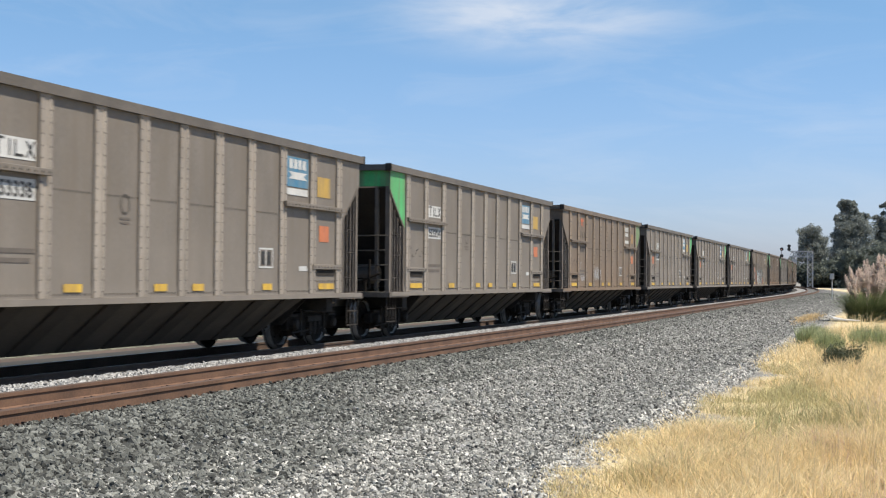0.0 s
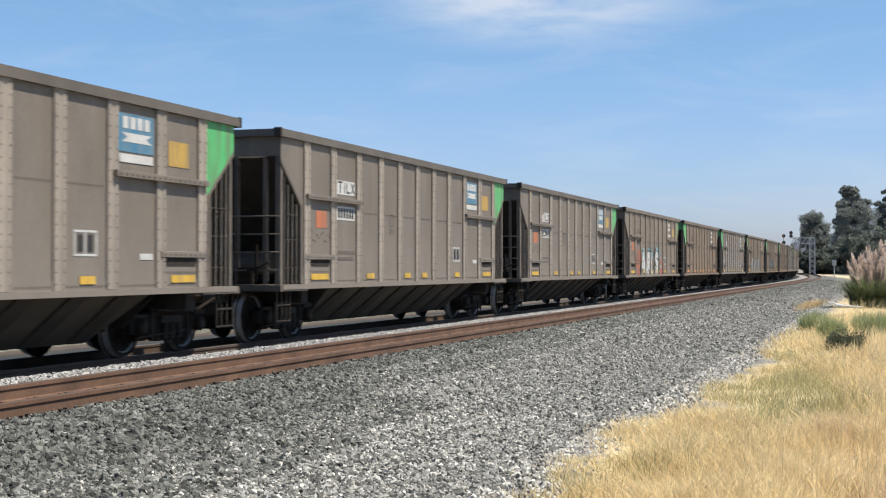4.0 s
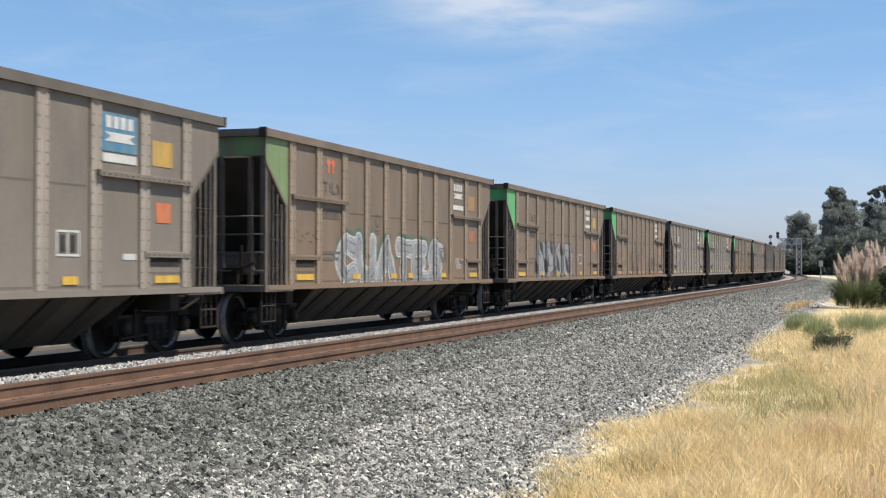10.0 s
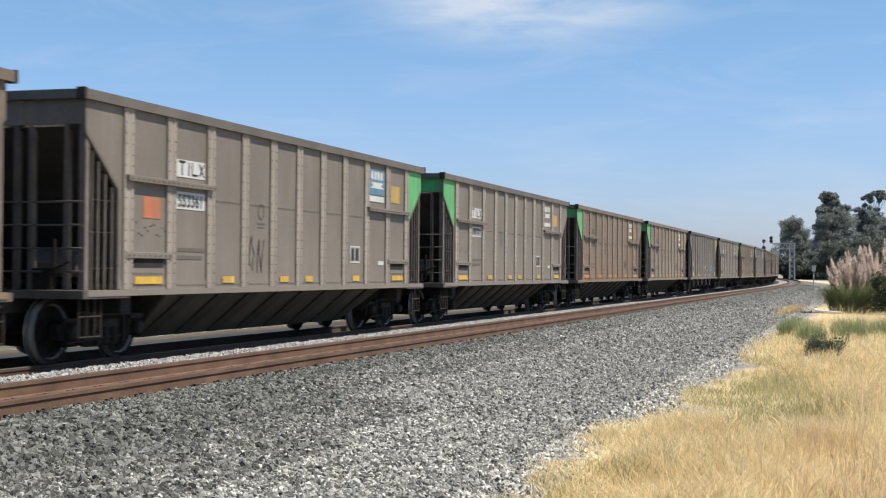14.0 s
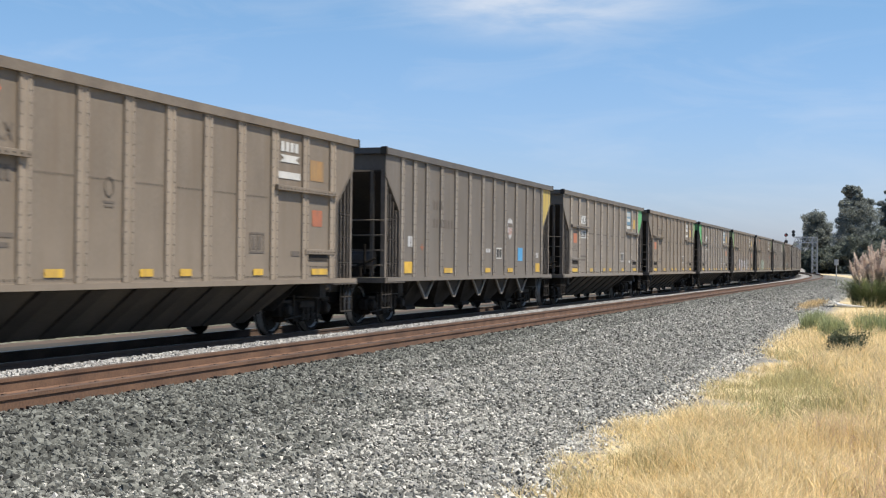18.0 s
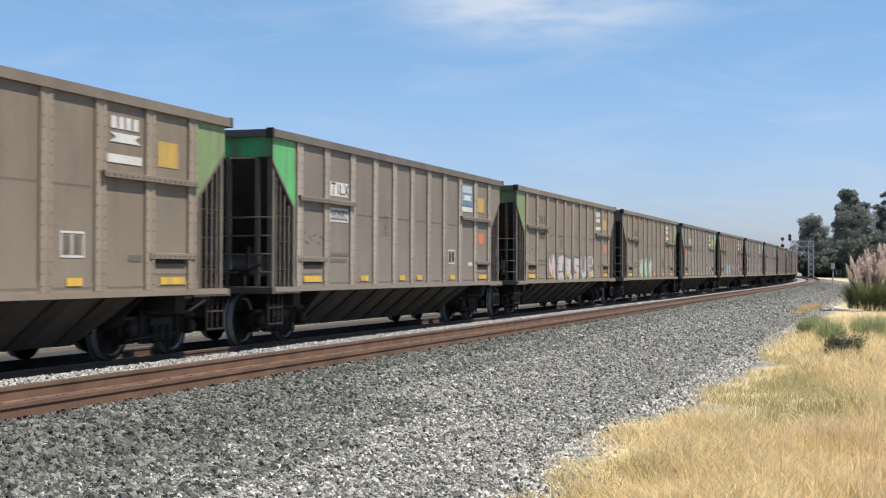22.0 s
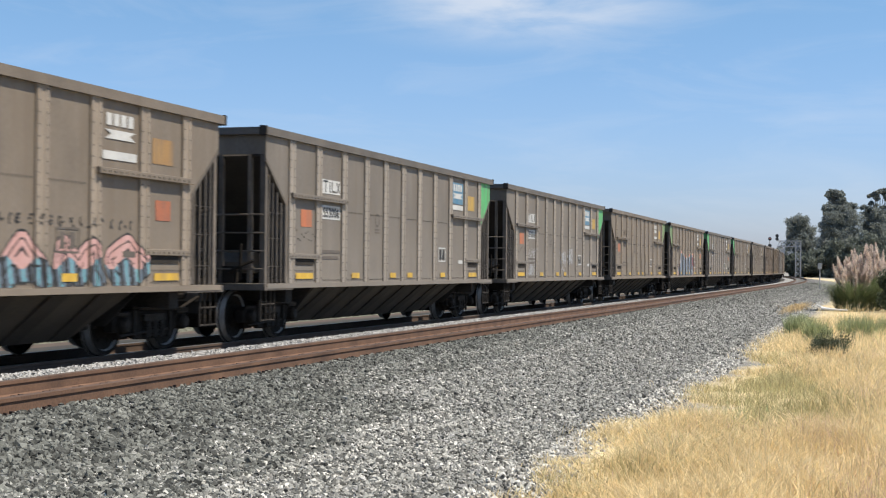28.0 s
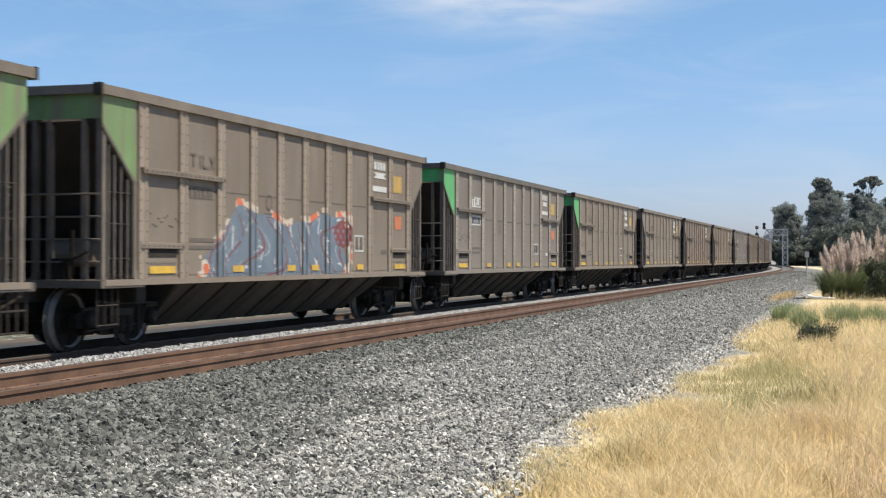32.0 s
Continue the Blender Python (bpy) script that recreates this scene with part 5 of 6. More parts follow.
# ---- stones and grass ----
def scatter_stones(name, label, material, seed, zones):
    """Loose stones by zones: from y to y, from and to metres off the train's track, how many, radii."""
    rng = np.random.default_rng(seed)
    ico = np.array([(0.9, 0.1, 0.5), (-0.2, 0.9, 0.45), (-0.85, -0.2, 0.5), (0.15, -0.9, 0.4), (0.8, 0.5, -0.4), (-0.7, 0.6, -0.5), (-0.5, -0.8, -0.4), (0.7, -0.6, -0.5)])
    tri = np.array([(0, 1, 2), (0, 2, 3), (4, 1, 0), (4, 5, 1), (5, 2, 1), (5, 6, 2), (6, 3, 2), (6, 7, 3), (7, 0, 3), (7, 4, 0), (4, 6, 5), (4, 7, 6)])
    place = []
    for y0, y1, o0, o1, count, r0, r1, skew in zones:
        y, r, u = rng.uniform(y0, y1, count), rng.uniform(r0, r1, count), rng.uniform(0, 1, count)
        o = o0 + (o1 - o0) * u ** skew
        place.append(np.stack([TRACK_X + o, y, np.array([ground_z(v) for v in o]) + r * 0.25, r], 1))
    p = np.concatenate(place)
    n = len(p)
    q = rng.normal(size=(n, 4))
    q /= np.linalg.norm(q, axis=1)[:, None]
    w, x, y, z = q.T
    rot = np.stack([np.stack([1 - 2 * (y * y + z * z), 2 * (x * y - z * w), 2 * (x * z + y * w)], -1), np.stack([2 * (x * y + z * w), 1 - 2 * (x * x + z * z), 2 * (y * z - x * w)], -1),
                    np.stack([2 * (x * z - y * w), 2 * (y * z + x * w), 1 - 2 * (x * x + y * y)], -1)], 1)
    shape = ico[None] * rng.uniform(0.82, 1.18, (n, 8, 1)) * rng.uniform(0.5, 1.3, (n, 1, 3))
    v = np.einsum("nij,nkj->nki", rot, shape) * p[:, None, 3:4] + p[:, None, :3]
    f = tri[None] + 8 * np.arange(n)[:, None, None]
    me = raw(name, v.reshape(-1, 3), f.reshape(-1, 3), material)
    tagged(new(name, me), label, "ballast", kind="stuff")


def blades(name, rng, x, y, z, high, wide, lean, material, label, category):
    """Grass blades: each a bent, tapering strip."""
    n = len(x)
    a, b = rng.uniform(0, 2 * np.pi, n), rng.uniform(0, 2 * np.pi, n)
    dx, dy = np.cos(a) * wide / 2, np.sin(a) * wide / 2
    lx, ly = np.cos(b) * lean * high, np.sin(b) * lean * high
    v = np.stack([np.stack([x - dx, y - dy, z], 1), np.stack([x + dx, y + dy, z], 1), np.stack([x + dx * 0.7 + lx * 0.35, y + dy * 0.7 + ly * 0.35, z + high * 0.6], 1),
                  np.stack([x - dx * 0.7 + lx * 0.35, y - dy * 0.7 + ly * 0.35, z + high * 0.6], 1), np.stack([x + lx, y + ly, z + high], 1)], 1)
    base = 5 * np.arange(n)[:, None]
    f = np.concatenate([base + np.array([[0, 1, 2]]), base + np.array([[0, 2, 3]]), base + np.array([[3, 2, 4]])])
    return tagged(new(name, raw(name, v.reshape(-1, 3), f, material)), label, category, kind="stuff")


def scatter_grass():
    rng = np.random.default_rng(11)
    xs, ys, hs = [], [], []
    for y0, y1, x1, count, h in ((7, 14, 2.2, 95000, 0.19), (14, 26, 5.5, 120000, 0.22), (26, 48, 10, 70000, 0.24), (48, 110, 24, 36000, 0.3)):
        y = rng.uniform(y0, y1, count)
        e = edge_of_grass(y) - 0.12
        u = rng.uniform(0, 1, count)
        x = e + u * (x1 - e)
        tuft = np.sin(x * 3.1 + 1.3 * np.sin(y * 1.9)) * np.sin(y * 2.3 + np.sin(x * 2.7))
        x = x + np.where(rng.uniform(0, 1, count) < 0.06, rng.normal(0, 0.35, count), 0)
        keep = rng.uniform(-1.4, 0.6, count) < tuft
        x, y, tuft = x[keep], y[keep], tuft[keep]
        inner = np.clip((x - edge_of_grass(y) + 0.3) / 1.2, 0.45, 1.0)
        xs.append(x), ys.append(y), hs.append(h * inner * rng.uniform(0.25, 1.3, len(x)) ** 1.3 * (1.1 + 0.5 * tuft))
    x, y, h = np.concatenate(xs), np.concatenate(ys), np.concatenate(hs)
    mid = -1.15 + 0.03 * (18 - y)
    hue = 2.6 * np.exp(-((x - mid) / 0.72) ** 2 - ((y - 17.8) / 5.5) ** 2) + 0.45 * np.sin(x * 2.1 + 0.6 * np.sin(y * 0.9)) + 0.4 * np.sin(y * 0.82 + x * 0.9 + 1.2) + rng.normal(0, 0.45, len(x))
    rust = 1.3 * np.exp(-((x + 0.42) / 0.38) ** 2 - ((y - 12.8) / 2.2) ** 2) + 0.6 * np.sin(x * 2.3 - y * 0.73 + 2.0) + rng.normal(0, 0.5, len(x)) + 0.1 * (x - 0.2 * y + 2.4) + 0.3 * (x > -0.3)
    sort = np.where(hue > 1.05, 1, np.where(rust > 1.15, 2, 0))
    front = (y > 14.7) & (y < 16.6) & (x > -2.75) & (x < -1.45) | (y > 22.8) & (y < 24.4) & (x > -2.4) & (x < -1.4)
    h = np.where(front, 0.3, 1.0) * h * (1 - 0.35 * np.exp(-((x - mid) / 0.5) ** 2 - ((y - 18) / 4.5) ** 2))
    for k, (name, m, label) in enumerate((("dry_grass", BLADE, "straw-coloured dry grass beside the gravel"), ("olive_grass", OLIVE_BLADE, "half-dry olive grass among the straw"), ("russet_grass", RUSSET_BLADE, "reddish brown dry grass"))):
        g = sort == k
        n = int(g.sum())
        blades(name, rng, x[g], y[g], np.full(n, -0.31), h[g], np.where(y[g] < 20, 0.0075, 0.012) * rng.uniform(0.7, 1.5, n), rng.uniform(0.1, 1.5, n), m, label, "grass")
    n = 2600      # tall thin stalks
    y = rng.uniform(9, 34, n)
    x = rng.uniform(-0.5, 1, n) * 0.2 + (0.17 * y - 1.6) + rng.uniform(-1.2, 2.2, n)
    keep = x > edge_of_grass(y) + 0.5
    x, y = x[keep], y[keep]
    blades("grass_stalks", rng, x, y, np.full(len(x), -0.31), rng.uniform(0.35, 0.75, len(x)), np.full(len(x), 0.006), rng.uniform(0.05, 0.3, len(x)), BLADE, "tall dry grass stalks", "grass")
    n = 260      # stalks with pale feathery seed heads
    y = rng.uniform(14, 34, n)
    x = 0.13 * y - 1.9 + rng.uniform(-0.6, 1.6, n)
    keep = x > edge_of_grass(y) + 0.9
    x, y = x[keep], y[keep]
    h = rng.uniform(0.5, 0.85, len(x))
    blades("seed_stalks", rng, x, y, np.full(len(x), -0.31), h, np.full(len(x), 0.006), np.full(len(x), 0.05), BLADE, "thin upright stalks in the dry grass", "grass")
    k = np.repeat(np.arange(len(x)), 14)
    blades("seed_heads", rng, x[k] + rng.normal(0, 0.012, len(k)), y[k] + rng.normal(0, 0.012, len(k)), -0.31 + h[k] * rng.uniform(0.78, 0.97, len(k)), rng.uniform(0.03, 0.06, len(k)), np.full(len(k), 0.012), rng.uniform(0.2, 0.9, len(k)), BLADE, "pale feathery seed heads over the dry grass", "grass")
    n = 1800      # a dry orange patch out on the gravel
    x, y = rng.normal(-3.3, 0.2, n), rng.normal(60, 3.5, n)
    blades("orange_grass", rng, x, y, np.full(n, -0.3), rng.uniform(0.05, 0.22, n), np.full(n, 0.016), rng.uniform(0.2, 1.0, n), ORANGE_BLADE, "patch of orange dry grass on the gravel", "grass")
    n = 3000      # greener patches
    c = np.array([(-1.2, 25.5, 1.0), (-0.9, 20, 1.2), (-1.6, 15, 0.9), (-0.6, 17, 1.1), (0.2, 30, 1.3)])
    k = rng.integers(0, len(c), n)
    x, y = c[k, 0] + rng.normal(0, 1, n) * c[k, 2] * 0.5, c[k, 1] + rng.normal(0, 1, n) * c[k, 2] * 1.2
    keep = x > edge_of_grass(y)
    x, y = x[keep], y[keep]
    blades("green_grass", rng, x, y, np.full(len(x), -0.31), rng.uniform(0.06, 0.16, len(x)), np.full(len(x), 0.007), rng.uniform(0.1, 0.7, len(x)), GREEN_BLADE, "thin green grass among the straw", "grass")


scatter_stones("dark_stones", "dark grey crushed ballast stones along the rail", DARK_STONE, 8,
               ((5, 11, 4.7, 7.4, 17000, 0.013, 0.042, 1.0), (11, 14, 4.7, 7.2, 9500, 0.013, 0.038, 1.0), (14, 26, 4.7, 6.2, 14000, 0.018, 0.04, 1.0), (26, 48, 4.7, 5.9, 9000, 0.022, 0.046, 1.0), (48, 90, 4.72, 6.2, 6000, 0.03, 0.055, 1.2), (90, 150, 4.72, 6.6, 3500, 0.04, 0.07, 1.2)))
scatter_stones("ballast_stones", "loose grey crushed ballast stones", STONE, 5,
               ((5, 14, 6.3, 8.9, 24000, 0.012, 0.034, 1.0), (14, 26, 5.5, 8.9, 26000, 0.016, 0.038, 1.0), (26, 48, 4.9, 8.9, 24000, 0.022, 0.046, 1.15), (48, 90, 4.72, 8.8, 16000, 0.03, 0.055, 1.25),
                (90, 140, 4.75, 8.6, 7000, 0.04, 0.07, 1.2)))
scatter_stones("gravel_stones", "pale loose gravel at the foot of the bank", GRIT, 7,
               ((5, 14, 9.5, 6.6, 20000, 0.008, 0.03, 0.9), (14, 26, 9.5, 5.6, 18000, 0.008, 0.03, 1.0), (26, 60, 9.4, 5.2, 17000, 0.015, 0.036, 1.0), (60, 120, 9.3, 7.0, 4500, 0.03, 0.05, 1.2)))
scatter_stones("pale_stones", "pale crushed stones", PALE_STONE, 6, ((8, 60, 1.7, 2.8, 22000, 0.018, 0.034, 1.0), (5, 26, 5.2, 8.9, 4200, 0.008, 0.034, 0.9), (26, 60, 5.2, 8.9, 3600, 0.015, 0.034, 0.9)))
scatter_grass()


def leaf_cloud(name, rng, centres, radii, per, size, material, flat=1.0):
    """Small leaves on the shells of many clumps."""
    v, f = [], []
    for c, r in zip(centres, radii):
        n = per
        d = rng.normal(size=(n, 3))
        d /= np.linalg.norm(d, axis=1)[:, None]
        p = np.asarray(c) + d * (r * rng.uniform(0.45, 1.08, n)[:, None]) * np.array((1, 1, flat))
        a, b = rng.normal(size=(n, 3)), rng.normal(size=(n, 3))
        a /= np.linalg.norm(a, axis=1)[:, None]
        b = np.cross(a, b)
        b /= np.linalg.norm(b, axis=1)[:, None]
        s = size * rng.uniform(0.6, 1.4, n)[:, None]
        base = sum(len(x) for x in v)
        v.append(np.stack([p - a * s, p + b * s * 0.42, p + a * s, p - b * s * 0.42], 1).reshape(-1, 3))
        f.append(base + np.arange(4 * n).reshape(n, 4))
    return raw(name, np.concatenate(v), np.concatenate(f), material)


def low_tree(x, y, high, wide, seed, label):
    rng = np.random.default_rng(seed)
    tree = tagged(new("low_tree"), label, "tree", group="trees beyond the signal")
    tree.matrix_basis = pose(x, y, -0.4)
    bm = bmesh.new()
    p, r = Vector((0, 0, 0)), 0.45
    for k in range(6):
        q = p + Vector((rng.uniform(-0.5, 0.5), rng.uniform(-0.5, 0.5), high * 0.13))
        rod(bm, p, q, r, 8, r * 0.8)
        p, r = q, r * 0.8
    part("trunk", bm, BARK, tree)
    centres, radii = [], []
    bm = bmesh.new()
    for k in range(int(24 + high * 1.1)):
        h = high * (0.05 + 0.93 * rng.uniform(0, 1) ** 0.75)
        spread = wide * 0.5 * (0.45 + 0.6 * math.sin(math.pi * min(1, h / high) ** 0.9))
        a, d = rng.uniform(0, 2 * math.pi), spread * math.sqrt(rng.uniform(0.05, 1))
        c = Vector((d * math.cos(a), d * math.sin(a), h))
        rad = wide * rng.uniform(0.13, 0.24)
        c.z = min(c.z, high - rad * 0.8)
        rod(bm, (c.x * 0.12, c.y * 0.12, max(1.0, c.z * 0.7)), c, 0.16, 5, 0.05)
        for j in range(4):
            o = Vector(rng.normal(size=3)) * rad * 0.6
            centres.append(c + o), radii.append(rad * rng.uniform(0.4, 0.75))
    part("branchwork", bm, BARK, tree)
    part("crown", leaf_cloud("crown", rng, centres, radii, 120, 0.36, LEAF_LOW, 0.8), None, tree)
    return tree


def clump_place(px, z_dist):
    """World x, y on the ray px radians to the right of the track's left-turned middle line, at a distance along the middle line."""
    a = radians(18.0)
    x, z = px * z_dist, z_dist
    return x * math.cos(a) - z * math.sin(a), z * math.cos(a) + x * math.sin(a)


def lobed_tree(m, d, lobes, seed, label, material=None):
    """A tall eucalyptus: a forked trunk, a limb to each lobe of the crown, and leaves in lumps on each lobe. Lobes: across, height, radius."""
    rng = np.random.default_rng(seed)
    x, y = clump_place(m, d)
    tree = tagged(new("eucalyptus_tree"), label, "tree", group="trees beyond the signal")
    tree.matrix_basis = pose(x, y, -0.4, 0, 0, 18)
    high = max(z for u, z, r in lobes)
    between = [((a[0] + b[0]) / 2, (a[1] + b[1]) / 2, 0.9 * min(a[2], b[2])) for a, b in itertools.combinations(lobes, 2) if math.hypot(a[0] - b[0], a[1] - b[1]) < 1.5 * (a[2] + b[2])]
    lobes = list(lobes) + between
    bm = bmesh.new()
    p, q, r = Vector((0, 0, 0)), Vector((0.3, 0, 0)), 0.5
    for k in range(5):
        q = Vector((rng.uniform(-0.5, 0.5), rng.uniform(-0.5, 0.5), high * 0.15 * (k + 1)))
        rod(bm, p, q, r, 8, r * 0.82)
        p, r = q, r * 0.82
    trunk = part("trunk", bm, BARK, tree)
    centres, radii = [], []
    bm = bmesh.new()
    for u, z, rad in lobes:
        depth = rng.uniform(-2.5, 2.5) if rad > 1.5 else rng.uniform(-1, 1)
        rod(bm, (u * 0.1, 0, max(1.0, min(z * 0.72, high * 0.7))), (u, depth, z), 0.12 if rad > 1.5 else 0.07, 5, 0.03)
        for j in range(int(6 + 5 * rad)):
            o = Vector(rng.normal(size=3))
            o = o.normalized() * rad * rng.uniform(0.2, 1.0 if rad > 1.5 else 0.8)
            centres.append((u + o.x, depth + o.y, z + o.z * 0.9)), radii.append(rad * rng.uniform(0.24, 0.42) + 0.15)
    part("branchwork", bm, BARK, tree)
    part("crown", leaf_cloud("crown", rng, centres, radii, 64, 0.23, material or LEAF, 0.85), None, tree)
    return tree


lobed_tree(0.2687, 400, ((-2.2, 16.4, 2.3), (0.5, 16.8, 2.5), (-3.4, 13.5, 1.8), (1.8, 13.9, 2.3), (-0.8, 11.9, 3.3), (-2.4, 8.2, 3.2), (1.7, 7.7, 3.7), (0.0, 3.6, 3.7), (3.7, 11.0, 2.2)), 41, "round-topped dark eucalyptus beside the signal")
lobed_tree(0.2953, 375, ((-0.6, 23.5, 1.3), (-2.7, 22.8, 1.0), (1.3, 23.2, 1.2), (-1.8, 23.9, 1.0), (-0.3, 20.4, 2.2), (2.2, 20.2, 1.6), (4.6, 19.9, 1.3), (-3.8, 19.4, 1.3), (-2.8, 17.0, 2.0), (0.3, 16.6, 3.1), (3.8, 16.6, 2.7),
                         (-3.8, 14.0, 1.9), (0.3, 12.5, 3.8), (4.6, 12.4, 3.1), (-3.7, 10.0, 3.0), (-0.2, 7.8, 3.9), (3.8, 8.0, 3.9), (-4.6, 5.6, 2.8), (-2.5, 2.8, 3.1), (1.6, 3.4, 3.5)), 42, "tallest dark eucalyptus with a small separate top")
lobed_tree(0.3266, 380, ((-2.4, 23.1, 0.9), (-1.0, 23.9, 0.9), (0.6, 24.6, 0.9), (2.4, 24.7, 1.1), (3.8, 23.5, 0.9), (-0.5, 22.2, 0.8), (1.9, 22.5, 0.8), (-4.1, 19.8, 1.4), (-1.9, 18.8, 2.1), (1.3, 17.4, 2.7), (4.0, 16.4, 2.4),
                         (-3.5, 15.8, 2.7), (-0.3, 13.9, 3.2), (4.0, 12.6, 3.5), (-3.5, 11.0, 3.2), (0.0, 8.2, 3.8), (3.7, 6.6, 3.8), (-3.5, 5.8, 3.5)), 43, "tall eucalyptus with a thin airy top on bare limbs")
lobed_tree(0.3511, 385, ((-2.9, 18.6, 1.5), (-1.3, 19.5, 1.6), (-3.2, 15.3, 2.6), (0.0, 16.3, 2.9), (3.2, 17.9, 2.6), (-0.8, 12.3, 3.5), (3.2, 12.3, 3.5), (0.0, 7.5, 4.0), (-3.2, 6.6, 3.5)), 44, "dark eucalyptus at the end of the row")
lobed_tree(0.2545, 430, ((-0.8, 8.6, 1.2), (0.6, 7.6, 1.3), (-0.2, 6.0, 1.6), (0.4, 4.0, 1.8)), 45, "small pale tree behind the signal", LEAF_PALE)
lobed_tree(0.321, 405, ((-1.0, 14.0, 1.9), (1.2, 13.4, 1.9), (0.0, 11.6, 2.2), (0.2, 8.8, 2.4)), 46, "pale grey-green eucalyptus behind the dark ones", LEAF_PALE)
# lower trees in front of them
for i, (m, d, h, w) in enumerate(((0.264, 345, 5.0, 7), (0.275, 342, 5.6, 8), (0.284, 340, 7.0, 9), (0.300, 330, 7.5, 10), (0.318, 335, 9.0, 10), (0.336, 330, 9.5, 11), (0.357, 335, 10, 11))):
    x, y = clump_place(m, d)
    low_tree(x, y, h, w, 70 + i, "low dark tree before the eucalyptus row")


def shrub(name, x, y, z, wide, high, seed, material, label, per=160, size=0.05):
    rng = np.random.default_rng(seed)
    sh = tagged(new(name), label, "shrub")
    sh.matrix_basis = pose(x, y, z)
    centres, radii = [], []
    bm = bmesh.new()
    for k in range(26):
        a, d = rng.uniform(0, 2 * math.pi), wide * 0.42 * math.sqrt(rng.uniform(0, 1))
        h = high * rng.uniform(0.15, 0.85) * (1 - 0.5 * d / wide)
        c = (d * math.cos(a), d * math.sin(a), h)
        rod(bm, (c[0] * 0.2, c[1] * 0.2, 0), c, 0.012 * max(1, high), 4, 0.005)
        centres.append(c), radii.append(min(wide, high) * rng.uniform(0.12, 0.24) * (1.5 if wide < 1 else 1))
    part("stems", bm, BARK, sh)
    part("foliage", leaf_cloud("foliage", rng, centres, radii, per, size, material), None, sh)
    return sh


def pampas(x, y, z, count, spread, high, seed):
    """A clump of pampas grass: arching green blades, and buff plumes on stalks."""
    rng = np.random.default_rng(seed)
    pg = tagged(new("pampas_grass"), "pampas grass clump with pinkish buff plumes over green blades", "ornamental grass", group="pampas clumps")
    pg.matrix_basis = pose(x, y, z)
    v, f = [], []
    for k in range(1500):
        a = rng.uniform(0, 2 * math.pi)
        r0 = spread * 0.5 * math.sqrt(rng.uniform(0, 1))
        out, h = rng.uniform(0.3, 1.5), high * rng.uniform(0.2, 0.58)
        bx, by = r0 * math.cos(a), r0 * math.sin(a)
        d = a + rng.uniform(-0.6, 0.6)
        side = np.array((-math.sin(d), math.cos(d), 0)) * 0.011
        pts = [np.array((bx + math.cos(d) * out * t * t, by + math.sin(d) * out * t * t, h * (1.7 * t - 0.8 * t * t))) for t in (0, 0.35, 0.7, 1.0)]
        b = len(v)
        for i, p in enumerate(pts):
            w = side * (1, 1, 0.8, 0.15)[i]
            v += [p - w, p + w]
        f += [(b + 2 * i, b + 2 * i + 1, b + 2 * i + 3, b + 2 * i + 2) for i in range(3)]
    part("blades", raw("blades", v, f, PAMPAS), None, pg, "long arching green blades")
    for k in range(count):
        a, r = rng.uniform(0, 2 * math.pi), spread * 0.75 * math.sqrt(rng.uniform(0, 1))
        h = high * rng.uniform(0.68, 1.0) - 0.3 * r
        top = np.array((r * math.cos(a) * 1.15, r * math.sin(a) * 1.15, h))
        long = high * rng.uniform(0.26, 0.4)
        v, f = [], []
        foot = np.array((top[0] * 0.5, top[1] * 0.5, 0.2))
        axis = (top - foot) / np.linalg.norm(top - foot)
        for j in range(300):
            t = rng.uniform(0, 1)
            p = top - axis * long * (1 - t)
            wid = 0.17 * math.sin(math.pi * min(1, 0.12 + 0.86 * t)) + 0.012
            ang = rng.uniform(0, 2 * math.pi)
            tip = p + np.array((math.cos(ang) * wid, math.sin(ang) * wid, rng.uniform(0.02, 0.09)))
            w = np.array((-math.sin(ang), math.cos(ang), 0)) * 0.016
            b = len(v)
            v += [p - w, p + w, tip]
            f.append((b, b + 1, b + 2))
        w = np.array((0.006, 0, 0))
        b = len(v)
        v += [foot - w, foot + w, top]
        f.append((b, b + 1, b + 2))
        part("plume", raw("plume", v, f, PLUME), None, pg)
    return pg


for m, dist, count, spread, high, seed in ((0.306, 56, 36, 1.2, 2.5, 3), (0.319, 57, 40, 1.3, 2.95, 4), (0.335, 58, 36, 1.3, 3.3, 5)):
    px, py = clump_place(m, dist)
    pampas(px, py, -0.32, count, spread, high, seed)
px, py = clump_place(0.346, 54)
shrub("dark_shrub", px, py, -0.32, 2.3, 2.0, 8, SHRUB, "dense dark green shrub beside the pampas grass", 500, 0.06)
shrub("low_bush", -0.82, 25.2, -0.33, 0.66, 0.64, 9, SHRUB, "small dark green bush in the dry grass", 420, 0.016)


def tall_tuft(m, d, wide, high, count, seed):
    rng = np.random.default_rng(seed)
    x, y = m, d
    a, r = rng.uniform(0, 2 * np.pi, count), wide * 0.5 * np.sqrt(rng.uniform(0, 1, count))
    blades("fennel_tuft", rng, x + r * np.cos(a), y + r * np.sin(a), np.full(count, -0.33), high * rng.uniform(0.4, 1.0, count) * (1 - 0.5 * r / wide), np.full(count, 0.012), rng.uniform(0.05, 0.4, count),
           GREEN_BLADE, "tuft of tall green grass in the straw", "grass")


